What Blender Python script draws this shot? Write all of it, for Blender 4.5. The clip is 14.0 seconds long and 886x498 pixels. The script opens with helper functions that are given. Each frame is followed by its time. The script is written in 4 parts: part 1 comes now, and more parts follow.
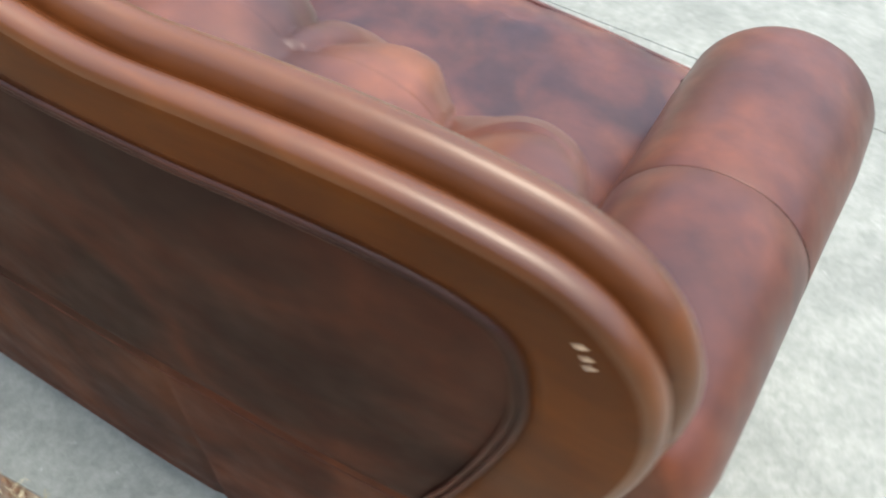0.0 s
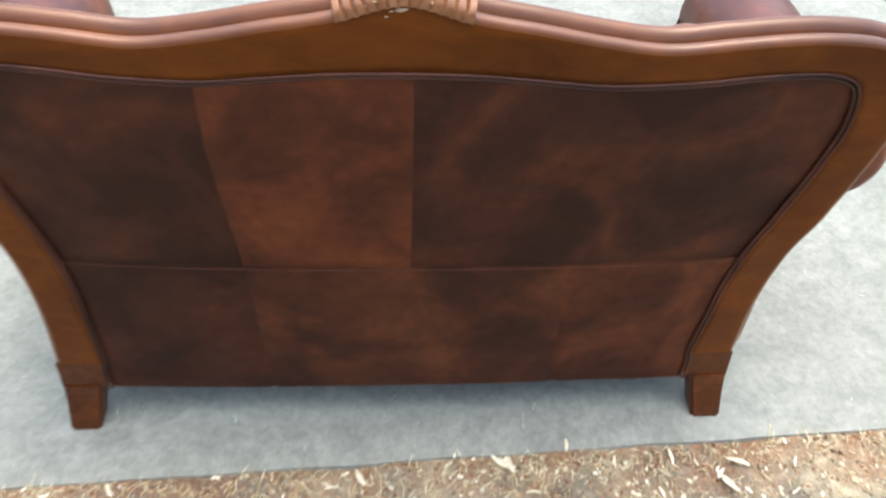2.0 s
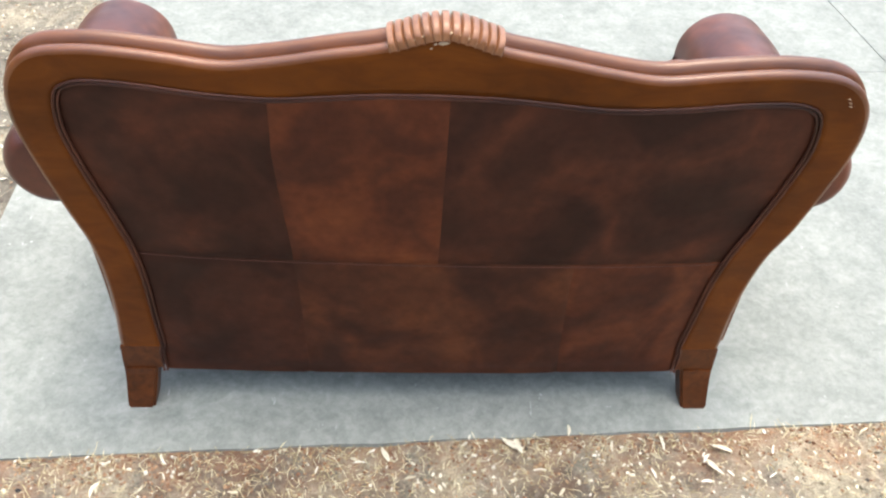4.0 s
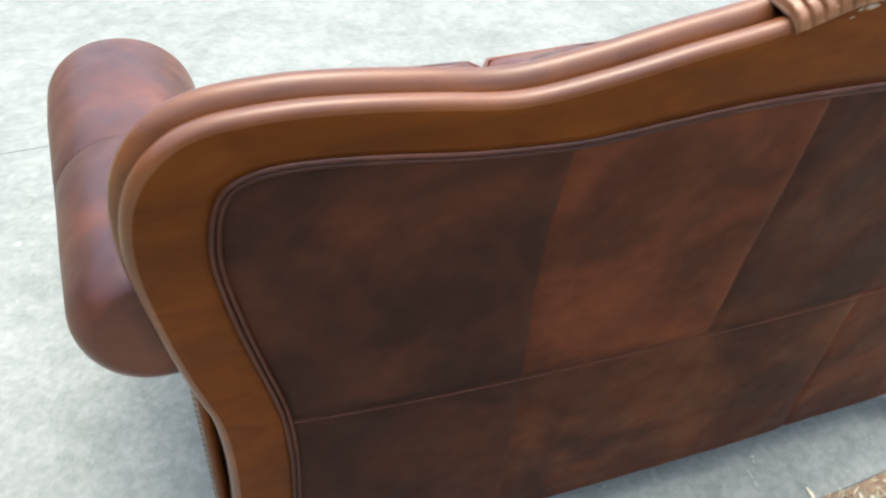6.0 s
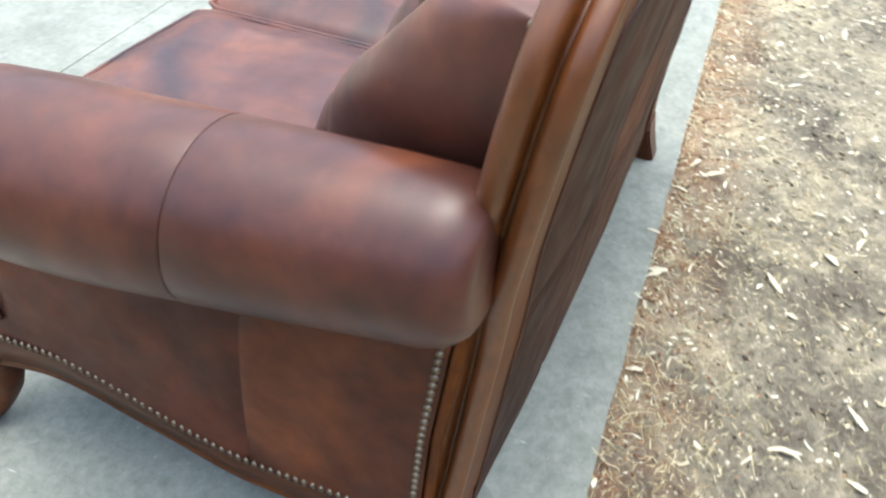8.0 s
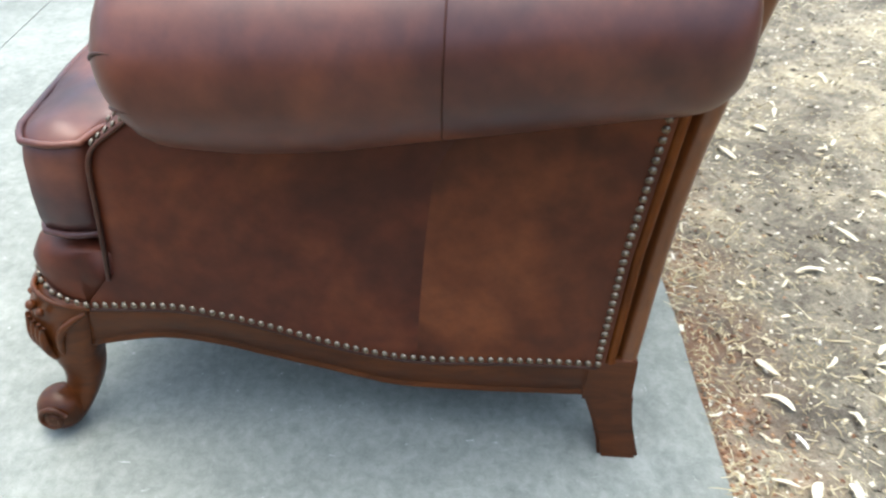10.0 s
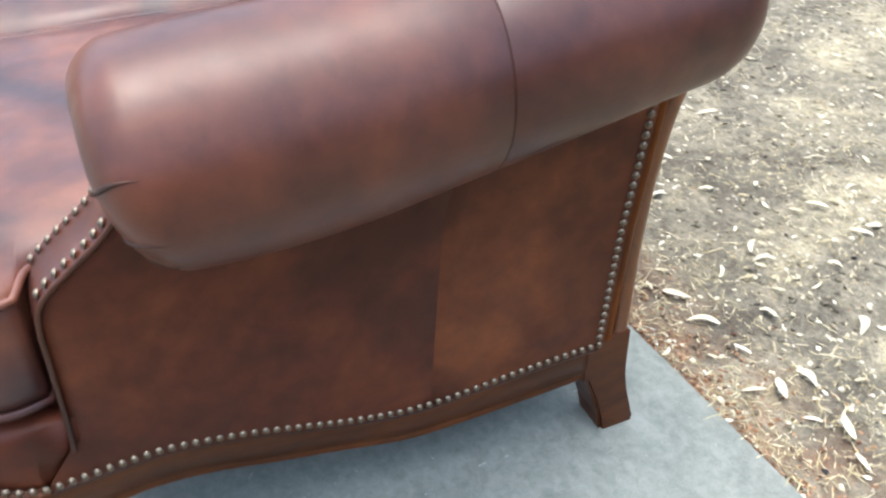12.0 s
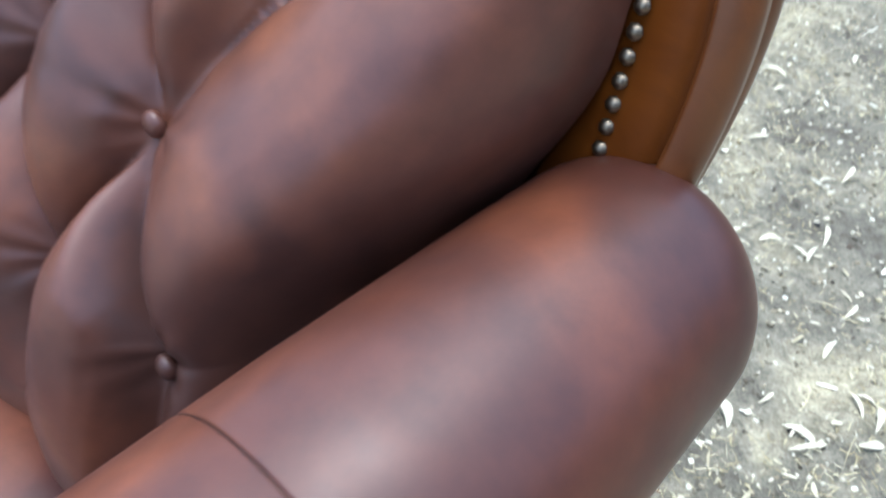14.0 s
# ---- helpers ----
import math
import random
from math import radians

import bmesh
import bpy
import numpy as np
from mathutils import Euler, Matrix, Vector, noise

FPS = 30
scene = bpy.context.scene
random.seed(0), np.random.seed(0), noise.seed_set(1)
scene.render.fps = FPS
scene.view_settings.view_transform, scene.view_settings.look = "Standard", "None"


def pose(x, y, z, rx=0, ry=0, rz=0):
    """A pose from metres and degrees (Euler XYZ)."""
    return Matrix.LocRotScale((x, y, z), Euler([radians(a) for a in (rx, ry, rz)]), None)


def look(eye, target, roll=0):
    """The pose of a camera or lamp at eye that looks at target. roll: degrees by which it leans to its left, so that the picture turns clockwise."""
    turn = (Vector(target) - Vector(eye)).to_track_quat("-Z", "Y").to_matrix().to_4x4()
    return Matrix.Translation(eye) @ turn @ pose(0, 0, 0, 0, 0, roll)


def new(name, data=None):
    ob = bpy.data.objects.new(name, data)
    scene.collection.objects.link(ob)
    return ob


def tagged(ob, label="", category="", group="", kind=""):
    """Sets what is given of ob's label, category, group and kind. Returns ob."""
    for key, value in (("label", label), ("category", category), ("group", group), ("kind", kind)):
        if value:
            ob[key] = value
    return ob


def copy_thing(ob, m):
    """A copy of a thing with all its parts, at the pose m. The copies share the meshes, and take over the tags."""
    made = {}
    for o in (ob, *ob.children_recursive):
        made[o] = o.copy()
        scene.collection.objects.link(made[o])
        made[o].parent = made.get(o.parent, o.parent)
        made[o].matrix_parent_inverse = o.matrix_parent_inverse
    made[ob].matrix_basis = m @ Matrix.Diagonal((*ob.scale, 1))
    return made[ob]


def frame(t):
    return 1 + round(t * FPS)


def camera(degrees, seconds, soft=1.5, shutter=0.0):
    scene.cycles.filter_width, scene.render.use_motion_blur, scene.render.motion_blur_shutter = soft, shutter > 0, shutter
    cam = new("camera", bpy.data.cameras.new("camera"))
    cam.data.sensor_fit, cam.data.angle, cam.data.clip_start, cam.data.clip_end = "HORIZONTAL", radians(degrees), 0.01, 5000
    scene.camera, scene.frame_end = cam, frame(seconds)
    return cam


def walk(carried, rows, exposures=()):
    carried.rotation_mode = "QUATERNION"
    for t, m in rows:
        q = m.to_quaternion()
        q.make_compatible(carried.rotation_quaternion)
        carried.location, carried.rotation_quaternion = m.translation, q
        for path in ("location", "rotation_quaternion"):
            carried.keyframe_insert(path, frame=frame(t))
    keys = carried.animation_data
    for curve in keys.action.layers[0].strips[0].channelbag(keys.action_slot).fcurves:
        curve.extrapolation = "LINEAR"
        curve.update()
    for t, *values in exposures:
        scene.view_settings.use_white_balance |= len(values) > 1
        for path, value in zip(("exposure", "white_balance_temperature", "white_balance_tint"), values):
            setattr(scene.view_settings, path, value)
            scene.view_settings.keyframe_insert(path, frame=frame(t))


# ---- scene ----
cam = camera(54.5, 14.0, soft=2.3, shutter=0.5)
PATH = [
    (0, (0.687, -0.318, 1.211), (0.193, 0.89, -0.304), 10.4),
    (0.2, (0.585, -0.387, 1.252), (0.228, 0.864, -0.27), 10.2),
    (0.5, (0.393, -0.485, 1.302), (0.143, 0.84, -0.174), 6.0),
    (1, (0.232, -0.618, 1.331), (0.17, 0.761, -0.117), 2.7),
    (1.5, (0.068, -0.845, 1.41), (0.186, 0.568, -0.0), 1.8),
    (2, (-0.007, -1.035, 1.463), (0.101, 0.417, 0.093), 2.3),
    (2.2, (-0.031, -1.121, 1.515), (0.036, 0.316, 0.127), 1.0),
    (4.3, (-0.078, -1.235, 1.571), (0.027, 0.269, 0.257), 3.8),
    (4.5, (-0.098, -1.198, 1.554), (-0.049, 0.308, 0.239), 3.3),
    (5, (-0.257, -1.016, 1.412), (-0.08, 0.521, 0.144), 2.3),
    (5.5, (-0.458, -0.839, 1.35), (-0.072, 0.667, 0.091), 3.6),
    (6, (-0.633, -0.661, 1.289), (-0.071, 0.762, 0.002), 3.0),
    (6.5, (-0.862, -0.536, 1.218), (0.079, 0.7, -0.042), 4.9),
    (7, (-1.057, -0.419, 1.17), (0.061, 0.555, -0.172), 5.3),
    (7.5, (-1.15, -0.275, 1.169), (0.157, 0.505, -0.129), 4.5),
    (8, (-1.233, -0.153, 1.142), (0.214, 0.383, -0.131), 3.9),
    (8.5, (-1.335, -0.035, 1.078), (0.187, 0.344, -0.163), 3.1),
    (9, (-1.377, 0.107, 0.989), (0.226, 0.333, -0.185), 1.2),
    (9.2, (-1.398, 0.165, 0.994), (0.167, 0.363, -0.235), 0.7),
    (11.3, (-1.583, 0.438, 0.871), (0.126, 0.14, -0.123), 1.5),
    (11.5, (-1.478, 0.537, 0.939), (0.127, 0.101, -0.172), 1.9),
    (12, (-1.334, 0.604, 0.955), (0.129, -0.043, -0.245), 0.1),
    (12.5, (-1.212, 0.686, 0.967), (0.085, -0.229, -0.249), 0.7),
    (13, (-1.09, 0.736, 1.011), (-0.002, -0.42, -0.205), 1.0),
    (13.5, (-0.923, 0.524, 1.012), (0.17, -0.643, -0.189), 2.2),
    (14, (-0.845, 0.382, 1.01), (0.146, -0.688, -0.358), 3.3),
]
walk(cam, [(t, look(eye, target, roll)) for t, eye, target, roll in PATH], [(0.0, 0.70, 6520, 3), (0.7, 0.84, 6450, 2), (1.5, 0.89, 6560, 4), (5.0, 0.89, 6550, 5), (6.5, 0.93, 6350, 2), (7.0, 0.96, 6350, 2), (8.0, 0.89, 6300, -1), (9.0, 0.94, 6000, -2), (11.5, 0.84, 6550, 4), (12.0, 0.94, 6150, 1), (12.5, 0.91, 5950, 0), (13.0, 0.66, 5950, 0), (13.4, 0.68, 5450, -3), (14.0, 0.72, 5350, -4)])

# ---- world and sun ----
world = bpy.data.worlds.new("sky")
scene.world = world
world.use_nodes = True
wn = world.node_tree
sky = wn.nodes.new("ShaderNodeTexSky")
sky.sky_type, sky.sun_disc = "NISHITA", False
sky.sun_elevation, sky.sun_rotation = radians(84), radians(70)
sky.air_density, sky.dust_density, sky.ozone_density = 0.8, 5.0, 0.6
wn.nodes["Background"].inputs["Strength"].default_value = 0.31
wn.links.new(sky.outputs[0], wn.nodes["Background"].inputs["Color"])
sun = new("sun", bpy.data.lights.new("sun", "SUN"))
sun.data.energy, sun.data.angle, sun.data.color = 0.60, radians(140), (1.0, 0.965, 0.92)
sun.matrix_world = look((0.15, 0.05, 1.5), (0, 0, 0))


SLAB_TURN = math.atan(0.051)
EDGE_Y = -0.088


# ---- materials ----
def material(name, rough=0.5, metal=0.0, spec=0.5):
    m = bpy.data.materials.new(name)
    m.use_nodes = True
    b = m.node_tree.nodes["Principled BSDF"]
    b.inputs["Roughness"].default_value = rough
    b.inputs["Metallic"].default_value = metal
    b.inputs["Specular IOR Level"].default_value = spec
    return m, m.node_tree, b


def coords(nt, scale=(1, 1, 1), rot=(0, 0, 0)):
    tc = nt.nodes.new("ShaderNodeTexCoord")
    mp = nt.nodes.new("ShaderNodeMapping")
    mp.inputs["Scale"].default_value, mp.inputs["Rotation"].default_value = scale, rot
    nt.links.new(tc.outputs["Object"], mp.inputs["Vector"])
    return mp.outputs["Vector"]


def noise_tex(nt, vec, scale, detail=4.0, rough=0.55, dist=0.0):
    n = nt.nodes.new("ShaderNodeTexNoise")
    n.inputs["Scale"].default_value, n.inputs["Detail"].default_value = scale, detail
    n.inputs["Roughness"].default_value, n.inputs["Distortion"].default_value = rough, dist
    nt.links.new(vec, n.inputs["Vector"])
    return n.outputs["Fac"]


def ramp(nt, fac, stops):
    r = nt.nodes.new("ShaderNodeValToRGB")
    el = r.color_ramp.elements
    while len(el) < len(stops):
        el.new(0.5)
    for e, (p, c) in zip(el, stops):
        e.position, e.color = p, (*c, 1) if len(c) == 3 else c
    nt.links.new(fac, r.inputs["Fac"])
    return r.outputs["Color"]


def mix(nt, fac, a, b, mode="MIX"):
    m = nt.nodes.new("ShaderNodeMix")
    m.data_type, m.blend_type = "RGBA", mode
    for key, v in ((0, fac), (6, a), (7, b)):
        if isinstance(v, (int, float)):
            m.inputs[key].default_value = v
        elif isinstance(v, tuple):
            m.inputs[key].default_value = (*v, 1)
        else:
            nt.links.new(v, m.inputs[key])
    return m.outputs[2]


def bump(nt, b, height, strength, distance):
    k = nt.nodes.new("ShaderNodeBump")
    k.inputs["Strength"].default_value, k.inputs["Distance"].default_value = strength, distance
    nt.links.new(height, k.inputs["Height"])
    nt.links.new(k.outputs["Normal"], b.inputs["Normal"])


def leather(name, dark, mid, light, rough=0.36, shift=0.0, gloss=0.5):
    """Hand-rubbed leather: cloudy dye at hand's width, finer mottling, pores."""
    m, nt, b = material(name, rough, spec=gloss)
    v = coords(nt, rot=(shift, shift * 0.7, shift * 1.3))
    cloud = noise_tex(nt, v, 5.5, 3.0, 0.48, 0.7)
    col = ramp(nt, cloud, [(0.36, dark), (0.52, mid), (0.66, light)])
    fine = noise_tex(nt, v, 38.0, 4.0, 0.6)
    fcol = ramp(nt, fine, [(0.3, (0.79, 0.78, 0.79)), (0.7, (1.17, 1.14, 1.10))])
    col = mix(nt, 1.0, col, fcol, "MULTIPLY")
    nt.links.new(col, b.inputs["Base Color"])
    rr = ramp(nt, noise_tex(nt, v, 16.0, 3.0), [(0.3, (rough - 0.07,) * 3), (0.7, (rough + 0.1,) * 3)])
    nt.links.new(rr, b.inputs["Roughness"])
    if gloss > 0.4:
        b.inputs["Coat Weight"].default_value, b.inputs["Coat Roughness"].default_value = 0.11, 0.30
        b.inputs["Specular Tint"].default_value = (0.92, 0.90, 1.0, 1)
    crease = noise_tex(nt, v, 55.0, 3.0, 0.6, 0.8)
    h = mix(nt, 0.6, noise_tex(nt, v, 260.0, 2.0, 0.5), crease)
    bump(nt, b, h, 0.11, 0.0010)
    return m


def wood(name, dark, light, rough=0.33, axis=(1.2, 14, 14), coat=0.3):
    """Stained and varnished timber with long grain and rubbed patches."""
    m, nt, b = material(name, rough, spec=0.3 if coat > 0.5 else 0.12)
    g = noise_tex(nt, coords(nt, axis), 6.0, 6.0, 0.6, 0.8)
    col = ramp(nt, g, [(0.3, dark), (0.7, light)])
    p = noise_tex(nt, coords(nt), 5.0, 3.0)
    col = mix(nt, 1.0, col, ramp(nt, p, [(0.3, (0.62, 0.58, 0.55)), (0.7, (1.15, 1.12, 1.05))]), "MULTIPLY")
    nt.links.new(col, b.inputs["Base Color"])
    nt.links.new(ramp(nt, p, [(0.3, (rough - 0.06,) * 3), (0.7, (rough + 0.1,) * 3)]), b.inputs["Roughness"])
    b.inputs["Coat Weight"].default_value, b.inputs["Coat Roughness"].default_value = (coat, 0.36) if rough < 0.5 else (0.0, 0.3)
    b.inputs["Coat IOR"].default_value = 1.62 if coat > 0.5 else 1.5
    bump(nt, b, g, 0.12, 0.001)
    return m


BROWN = dict(dark=(0.0479, 0.0128, 0.0075), mid=(0.0830, 0.0211, 0.0100), light=(0.1237, 0.0343, 0.0138))
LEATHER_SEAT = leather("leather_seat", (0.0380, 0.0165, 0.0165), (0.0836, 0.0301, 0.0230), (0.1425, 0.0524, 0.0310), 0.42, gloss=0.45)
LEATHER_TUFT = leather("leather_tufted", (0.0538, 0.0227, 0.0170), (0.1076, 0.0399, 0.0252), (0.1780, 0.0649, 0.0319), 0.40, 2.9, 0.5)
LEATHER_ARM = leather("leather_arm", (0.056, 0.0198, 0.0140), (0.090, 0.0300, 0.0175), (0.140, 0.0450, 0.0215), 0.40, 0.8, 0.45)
LEATHER_SIDE = leather("leather_side", **BROWN, rough=0.46, shift=1.7, gloss=0.24)
LEATHER_SIDE_REAR = leather("leather_side_rear", (0.0635, 0.0178, 0.0082), (0.1124, 0.0318, 0.0118), (0.1589, 0.0480, 0.0172), 0.46, 0.3, 0.24)
LEATHER_BACK_A = leather("leather_back_dark", (0.0288, 0.0116, 0.0078), (0.0496, 0.0178, 0.0106), (0.0752, 0.0248, 0.0128), 0.55, 2.4, 0.14)
LEATHER_BACK_B = leather("leather_back_red", (0.0608, 0.0196, 0.0106), (0.1024, 0.0300, 0.0132), (0.1472, 0.0440, 0.0164), 0.55, 0.4, 0.14)
LEATHER_BACK_C = leather("leather_back_mid", (0.0384, 0.0148, 0.0093), (0.0648, 0.0224, 0.0117), (0.0976, 0.0332, 0.0146), 0.55, 3.3, 0.14)
LEATHER_BACK_D = leather("leather_back_warm", (0.0496, 0.0172, 0.0100), (0.0816, 0.0260, 0.0128), (0.1184, 0.0376, 0.0156), 0.55, 1.1, 0.14)
# dark leather for welts; the arm rolls' crease shade is painted with it too
PIPING_AND_CREASES = leather("leather_piping_and_creases", (0.022, 0.008, 0.005), (0.040, 0.014, 0.008), (0.062, 0.021, 0.011), 0.42, gloss=0.35)
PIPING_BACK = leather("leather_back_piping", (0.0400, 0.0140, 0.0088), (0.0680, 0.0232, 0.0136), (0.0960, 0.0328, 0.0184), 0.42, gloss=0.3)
WOOD = wood("stained_wood", (0.0950, 0.0246, 0.0026), (0.1496, 0.0431, 0.0046), 0.42, (2.0, 9, 5), 0.08)
WOOD_GLOSS = wood("polished_wood_moulding", (0.1056, 0.0308, 0.0053), (0.1716, 0.0546, 0.0114), 0.38, (2.0, 9, 5), 0.6)
WOOD_DARK = wood("dark_stained_wood", (0.0484, 0.0136, 0.0033), (0.1100, 0.0326, 0.0075), 0.36, (9, 2, 9))
WOOD_RUBBED = wood("rubbed_carved_wood", (0.165, 0.062, 0.0210), (0.290, 0.135, 0.0650), 0.38, (9, 9, 3), 0.6)
BARE = material("bare_chipped_wood", 0.8)[0]
BARE.node_tree.nodes["Principled BSDF"].inputs["Base Color"].default_value = (0.50, 0.37, 0.24, 1)
SEAM = leather("leather_seam_edge", (0.04, 0.014, 0.009), (0.065, 0.022, 0.013), (0.09, 0.032, 0.018), 0.5, gloss=0.25)
# timber of the added walls out of view that cut low sky light
BLOCKER_TIMBER = wood("sky_blocker_timber", (0.12, 0.10, 0.08), (0.24, 0.20, 0.155), 0.8, (14, 14, 1.2))
CLOTH = material("black_dust_cloth", 0.9)[0]
CLOTH.node_tree.nodes["Principled BSDF"].inputs["Base Color"].default_value = (0.012, 0.012, 0.013, 1)


def nail_metal():
    m, nt, b = material("antique_brass_nail", 0.42, 1.0)
    c = ramp(nt, noise_tex(nt, coords(nt), 260.0, 3.0), [(0.35, (0.09, 0.067, 0.045)), (0.65, (0.30, 0.25, 0.19))])
    nt.links.new(c, b.inputs["Base Color"])
    return m


NAIL = nail_metal()


def concrete():
    m, nt, b = material("grey_concrete", 0.8, spec=0.3)
    v = coords(nt)
    big = noise_tex(nt, v, 2.2, 5.0, 0.6, 0.4)
    col = ramp(nt, big, [(0.3, (0.212, 0.226, 0.212)), (0.7, (0.288, 0.304, 0.285))])
    blot = noise_tex(nt, v, 14.0, 6.0, 0.7, 0.5)
    col = mix(nt, 1.0, col, ramp(nt, blot, [(0.28, (0.76, 0.775, 0.77)), (0.62, (1.05, 1.05, 1.04))]), "MULTIPLY")
    speck = noise_tex(nt, v, 58.0, 6.0, 0.75, 0.4)
    col = mix(nt, 1.0, col, ramp(nt, speck, [(0.34, (0.80, 0.82, 0.80)), (0.64, (1.10, 1.10, 1.09))]), "MULTIPLY")
    scuff = noise_tex(nt, coords(nt, (34, 9, 1), (0, 0, 0.5)), 1.6, 4.0, 0.6, 0.6)
    col = mix(nt, ramp(nt, scuff, [(0.70, (0, 0, 0)), (0.74, (0.4, 0.4, 0.4))]), col, (0.66, 0.68, 0.66))
    sand = noise_tex(nt, v, 420.0, 3.0, 0.7)
    col = mix(nt, 1.0, col, ramp(nt, sand, [(0.3, (0.86, 0.86, 0.86)), (0.7, (1.1, 1.1, 1.1))]), "MULTIPLY")
    fleck = noise_tex(nt, v, 46.0, 3.0, 0.6, 1.0)
    col = mix(nt, ramp(nt, fleck, [(0.70, (0, 0, 0)), (0.76, (0.5, 0.5, 0.5))]), col, (0.74, 0.75, 0.73))
    nt.links.new(col, b.inputs["Base Color"])
    bump(nt, b, mix(nt, 0.5, blot, sand), 0.3, 0.002)
    return m


CONCRETE = concrete()


def soil():
    m, nt, b = material("dry_soil", 0.95, spec=0.15)
    v = coords(nt)
    big = noise_tex(nt, v, 3.4, 5.0, 0.6, 0.7)
    col = ramp(nt, big, [(0.34, (0.100, 0.093, 0.082)), (0.50, (0.208, 0.196, 0.165)), (0.70, (0.385, 0.355, 0.27))])
    mid = noise_tex(nt, v, 34.0, 6.0, 0.75, 0.6)
    col = mix(nt, 1.0, col, ramp(nt, mid, [(0.3, (0.42, 0.40, 0.37)), (0.65, (1.38, 1.34, 1.25))]), "MULTIPLY")
    grain = noise_tex(nt, v, 210.0, 4.0, 0.75)
    col = mix(nt, 1.0, col, ramp(nt, grain, [(0.3, (0.6, 0.6, 0.6)), (0.7, (1.35, 1.35, 1.35))]), "MULTIPLY")
    # a ragged red-brown band of rotted bark along the slab
    sep = nt.nodes.new("ShaderNodeSeparateXYZ")
    nt.links.new(coords(nt, rot=(0, 0, -SLAB_TURN)), sep.inputs[0])
    span = nt.nodes.new("ShaderNodeMapRange")
    span.inputs["From Min"].default_value, span.inputs["From Max"].default_value = EDGE_Y - 0.20, EDGE_Y - 0.01
    nt.links.new(sep.outputs["Y"], span.inputs["Value"])
    stop = nt.nodes.new("ShaderNodeMapRange")
    stop.inputs["From Min"].default_value, stop.inputs["From Max"].default_value = EDGE_Y + 0.06, EDGE_Y + 0.01
    nt.links.new(sep.outputs["Y"], stop.inputs["Value"])
    along = nt.nodes.new("ShaderNodeMapRange")
    along.inputs["From Min"].default_value, along.inputs["From Max"].default_value = -1.25, -1.05
    nt.links.new(sep.outputs["X"], along.inputs["Value"])
    ragged = mix(nt, 1.0, mix(nt, 1.0, mix(nt, 1.0, along.outputs[0], span.outputs[0], "MULTIPLY"), stop.outputs[0], "MULTIPLY"), ramp(nt, noise_tex(nt, v, 9.0, 5.0, 0.7), [(0.38, (0, 0, 0)), (0.62, (1, 1, 1))]), "MULTIPLY")
    col = mix(nt, mix(nt, 1.0, ragged, (0.75, 0.75, 0.75), "MULTIPLY"), col, (0.26, 0.135, 0.075))
    nt.links.new(col, b.inputs["Base Color"])
    bump(nt, b, mix(nt, 0.5, mid, grain), 0.9, 0.008)
    return m


SOIL = soil()


def litter(name, a, b_, c, rough=0.75):
    m, nt, b = material(name, rough, spec=0.25)
    geo = nt.nodes.new("ShaderNodeNewGeometry")
    col = ramp(nt, geo.outputs["Random Per Island"], [(0.0, a), (0.5, b_), (1.0, c)])
    nz = noise_tex(nt, coords(nt), 120.0, 3.0)
    col = mix(nt, 1.0, col, ramp(nt, nz, [(0.3, (0.75, 0.75, 0.75)), (0.7, (1.1, 1.1, 1.1))]), "MULTIPLY")
    nt.links.new(col, b.inputs["Base Color"])
    return m


STRAW = litter("dry_straw", (0.26, 0.21, 0.11), (0.50, 0.43, 0.25), (0.74, 0.68, 0.48))
CHIP = litter("wood_chip", (0.05, 0.042, 0.034), (0.34, 0.29, 0.20), (0.72, 0.68, 0.57))
LEAF = litter("dry_gum_leaf", (0.38, 0.33, 0.21), (0.62, 0.57, 0.43), (0.80, 0.77, 0.66))
CHARCOAL = litter("charcoal", (0.02, 0.02, 0.022), (0.05, 0.042, 0.036), (0.10, 0.075, 0.055))
REDSOIL = litter("red_brown_bark", (0.14, 0.070, 0.040), (0.27, 0.145, 0.080), (0.42, 0.27, 0.16))


# ---- mesh helpers ----
def mesh_ob(name, verts, faces, mat, parent=None, label="", smooth=True):
    me = bpy.data.meshes.new(name)
    me.from_pydata([tuple(float(c) for c in v) for v in verts], [], faces)
    if smooth:
        me.polygons.foreach_set("use_smooth", [True] * len(me.polygons))
    me.materials.append(mat)
    me.update()
    ob = new(name, me)
    if parent:
        ob.parent = parent
    if label:
        tagged(ob, label)
    return ob


def outward(ob):
    """Turn all faces of a closed mesh outwards."""
    bm = bmesh.new()
    bm.from_mesh(ob.data)
    bmesh.ops.recalc_face_normals(bm, faces=bm.faces)
    bm.to_mesh(ob.data)
    bm.free()
    return ob


def part(name, bm, mat, parent, label="", smooth=True):
    me = bpy.data.meshes.new(name)
    bm.normal_update()
    bm.to_mesh(me)
    bm.free()
    if smooth:
        me.polygons.foreach_set("use_smooth", [True] * len(me.polygons))
    me.materials.append(mat)
    ob = new(name, me)
    if parent:
        ob.parent = parent
    if label:
        tagged(ob, label)
    return ob


def grid_faces(nu, nv, wrap_u=False, wrap_v=False, flip=False):
    out = []
    for i in range(nu if wrap_u else nu - 1):
        for j in range(nv if wrap_v else nv - 1):
            a, b = i * nv + j, ((i + 1) % nu) * nv + j
            c, d = ((i + 1) % nu) * nv + (j + 1) % nv, i * nv + (j + 1) % nv
            out.append((d, c, b, a) if flip else (a, b, c, d))
    return out


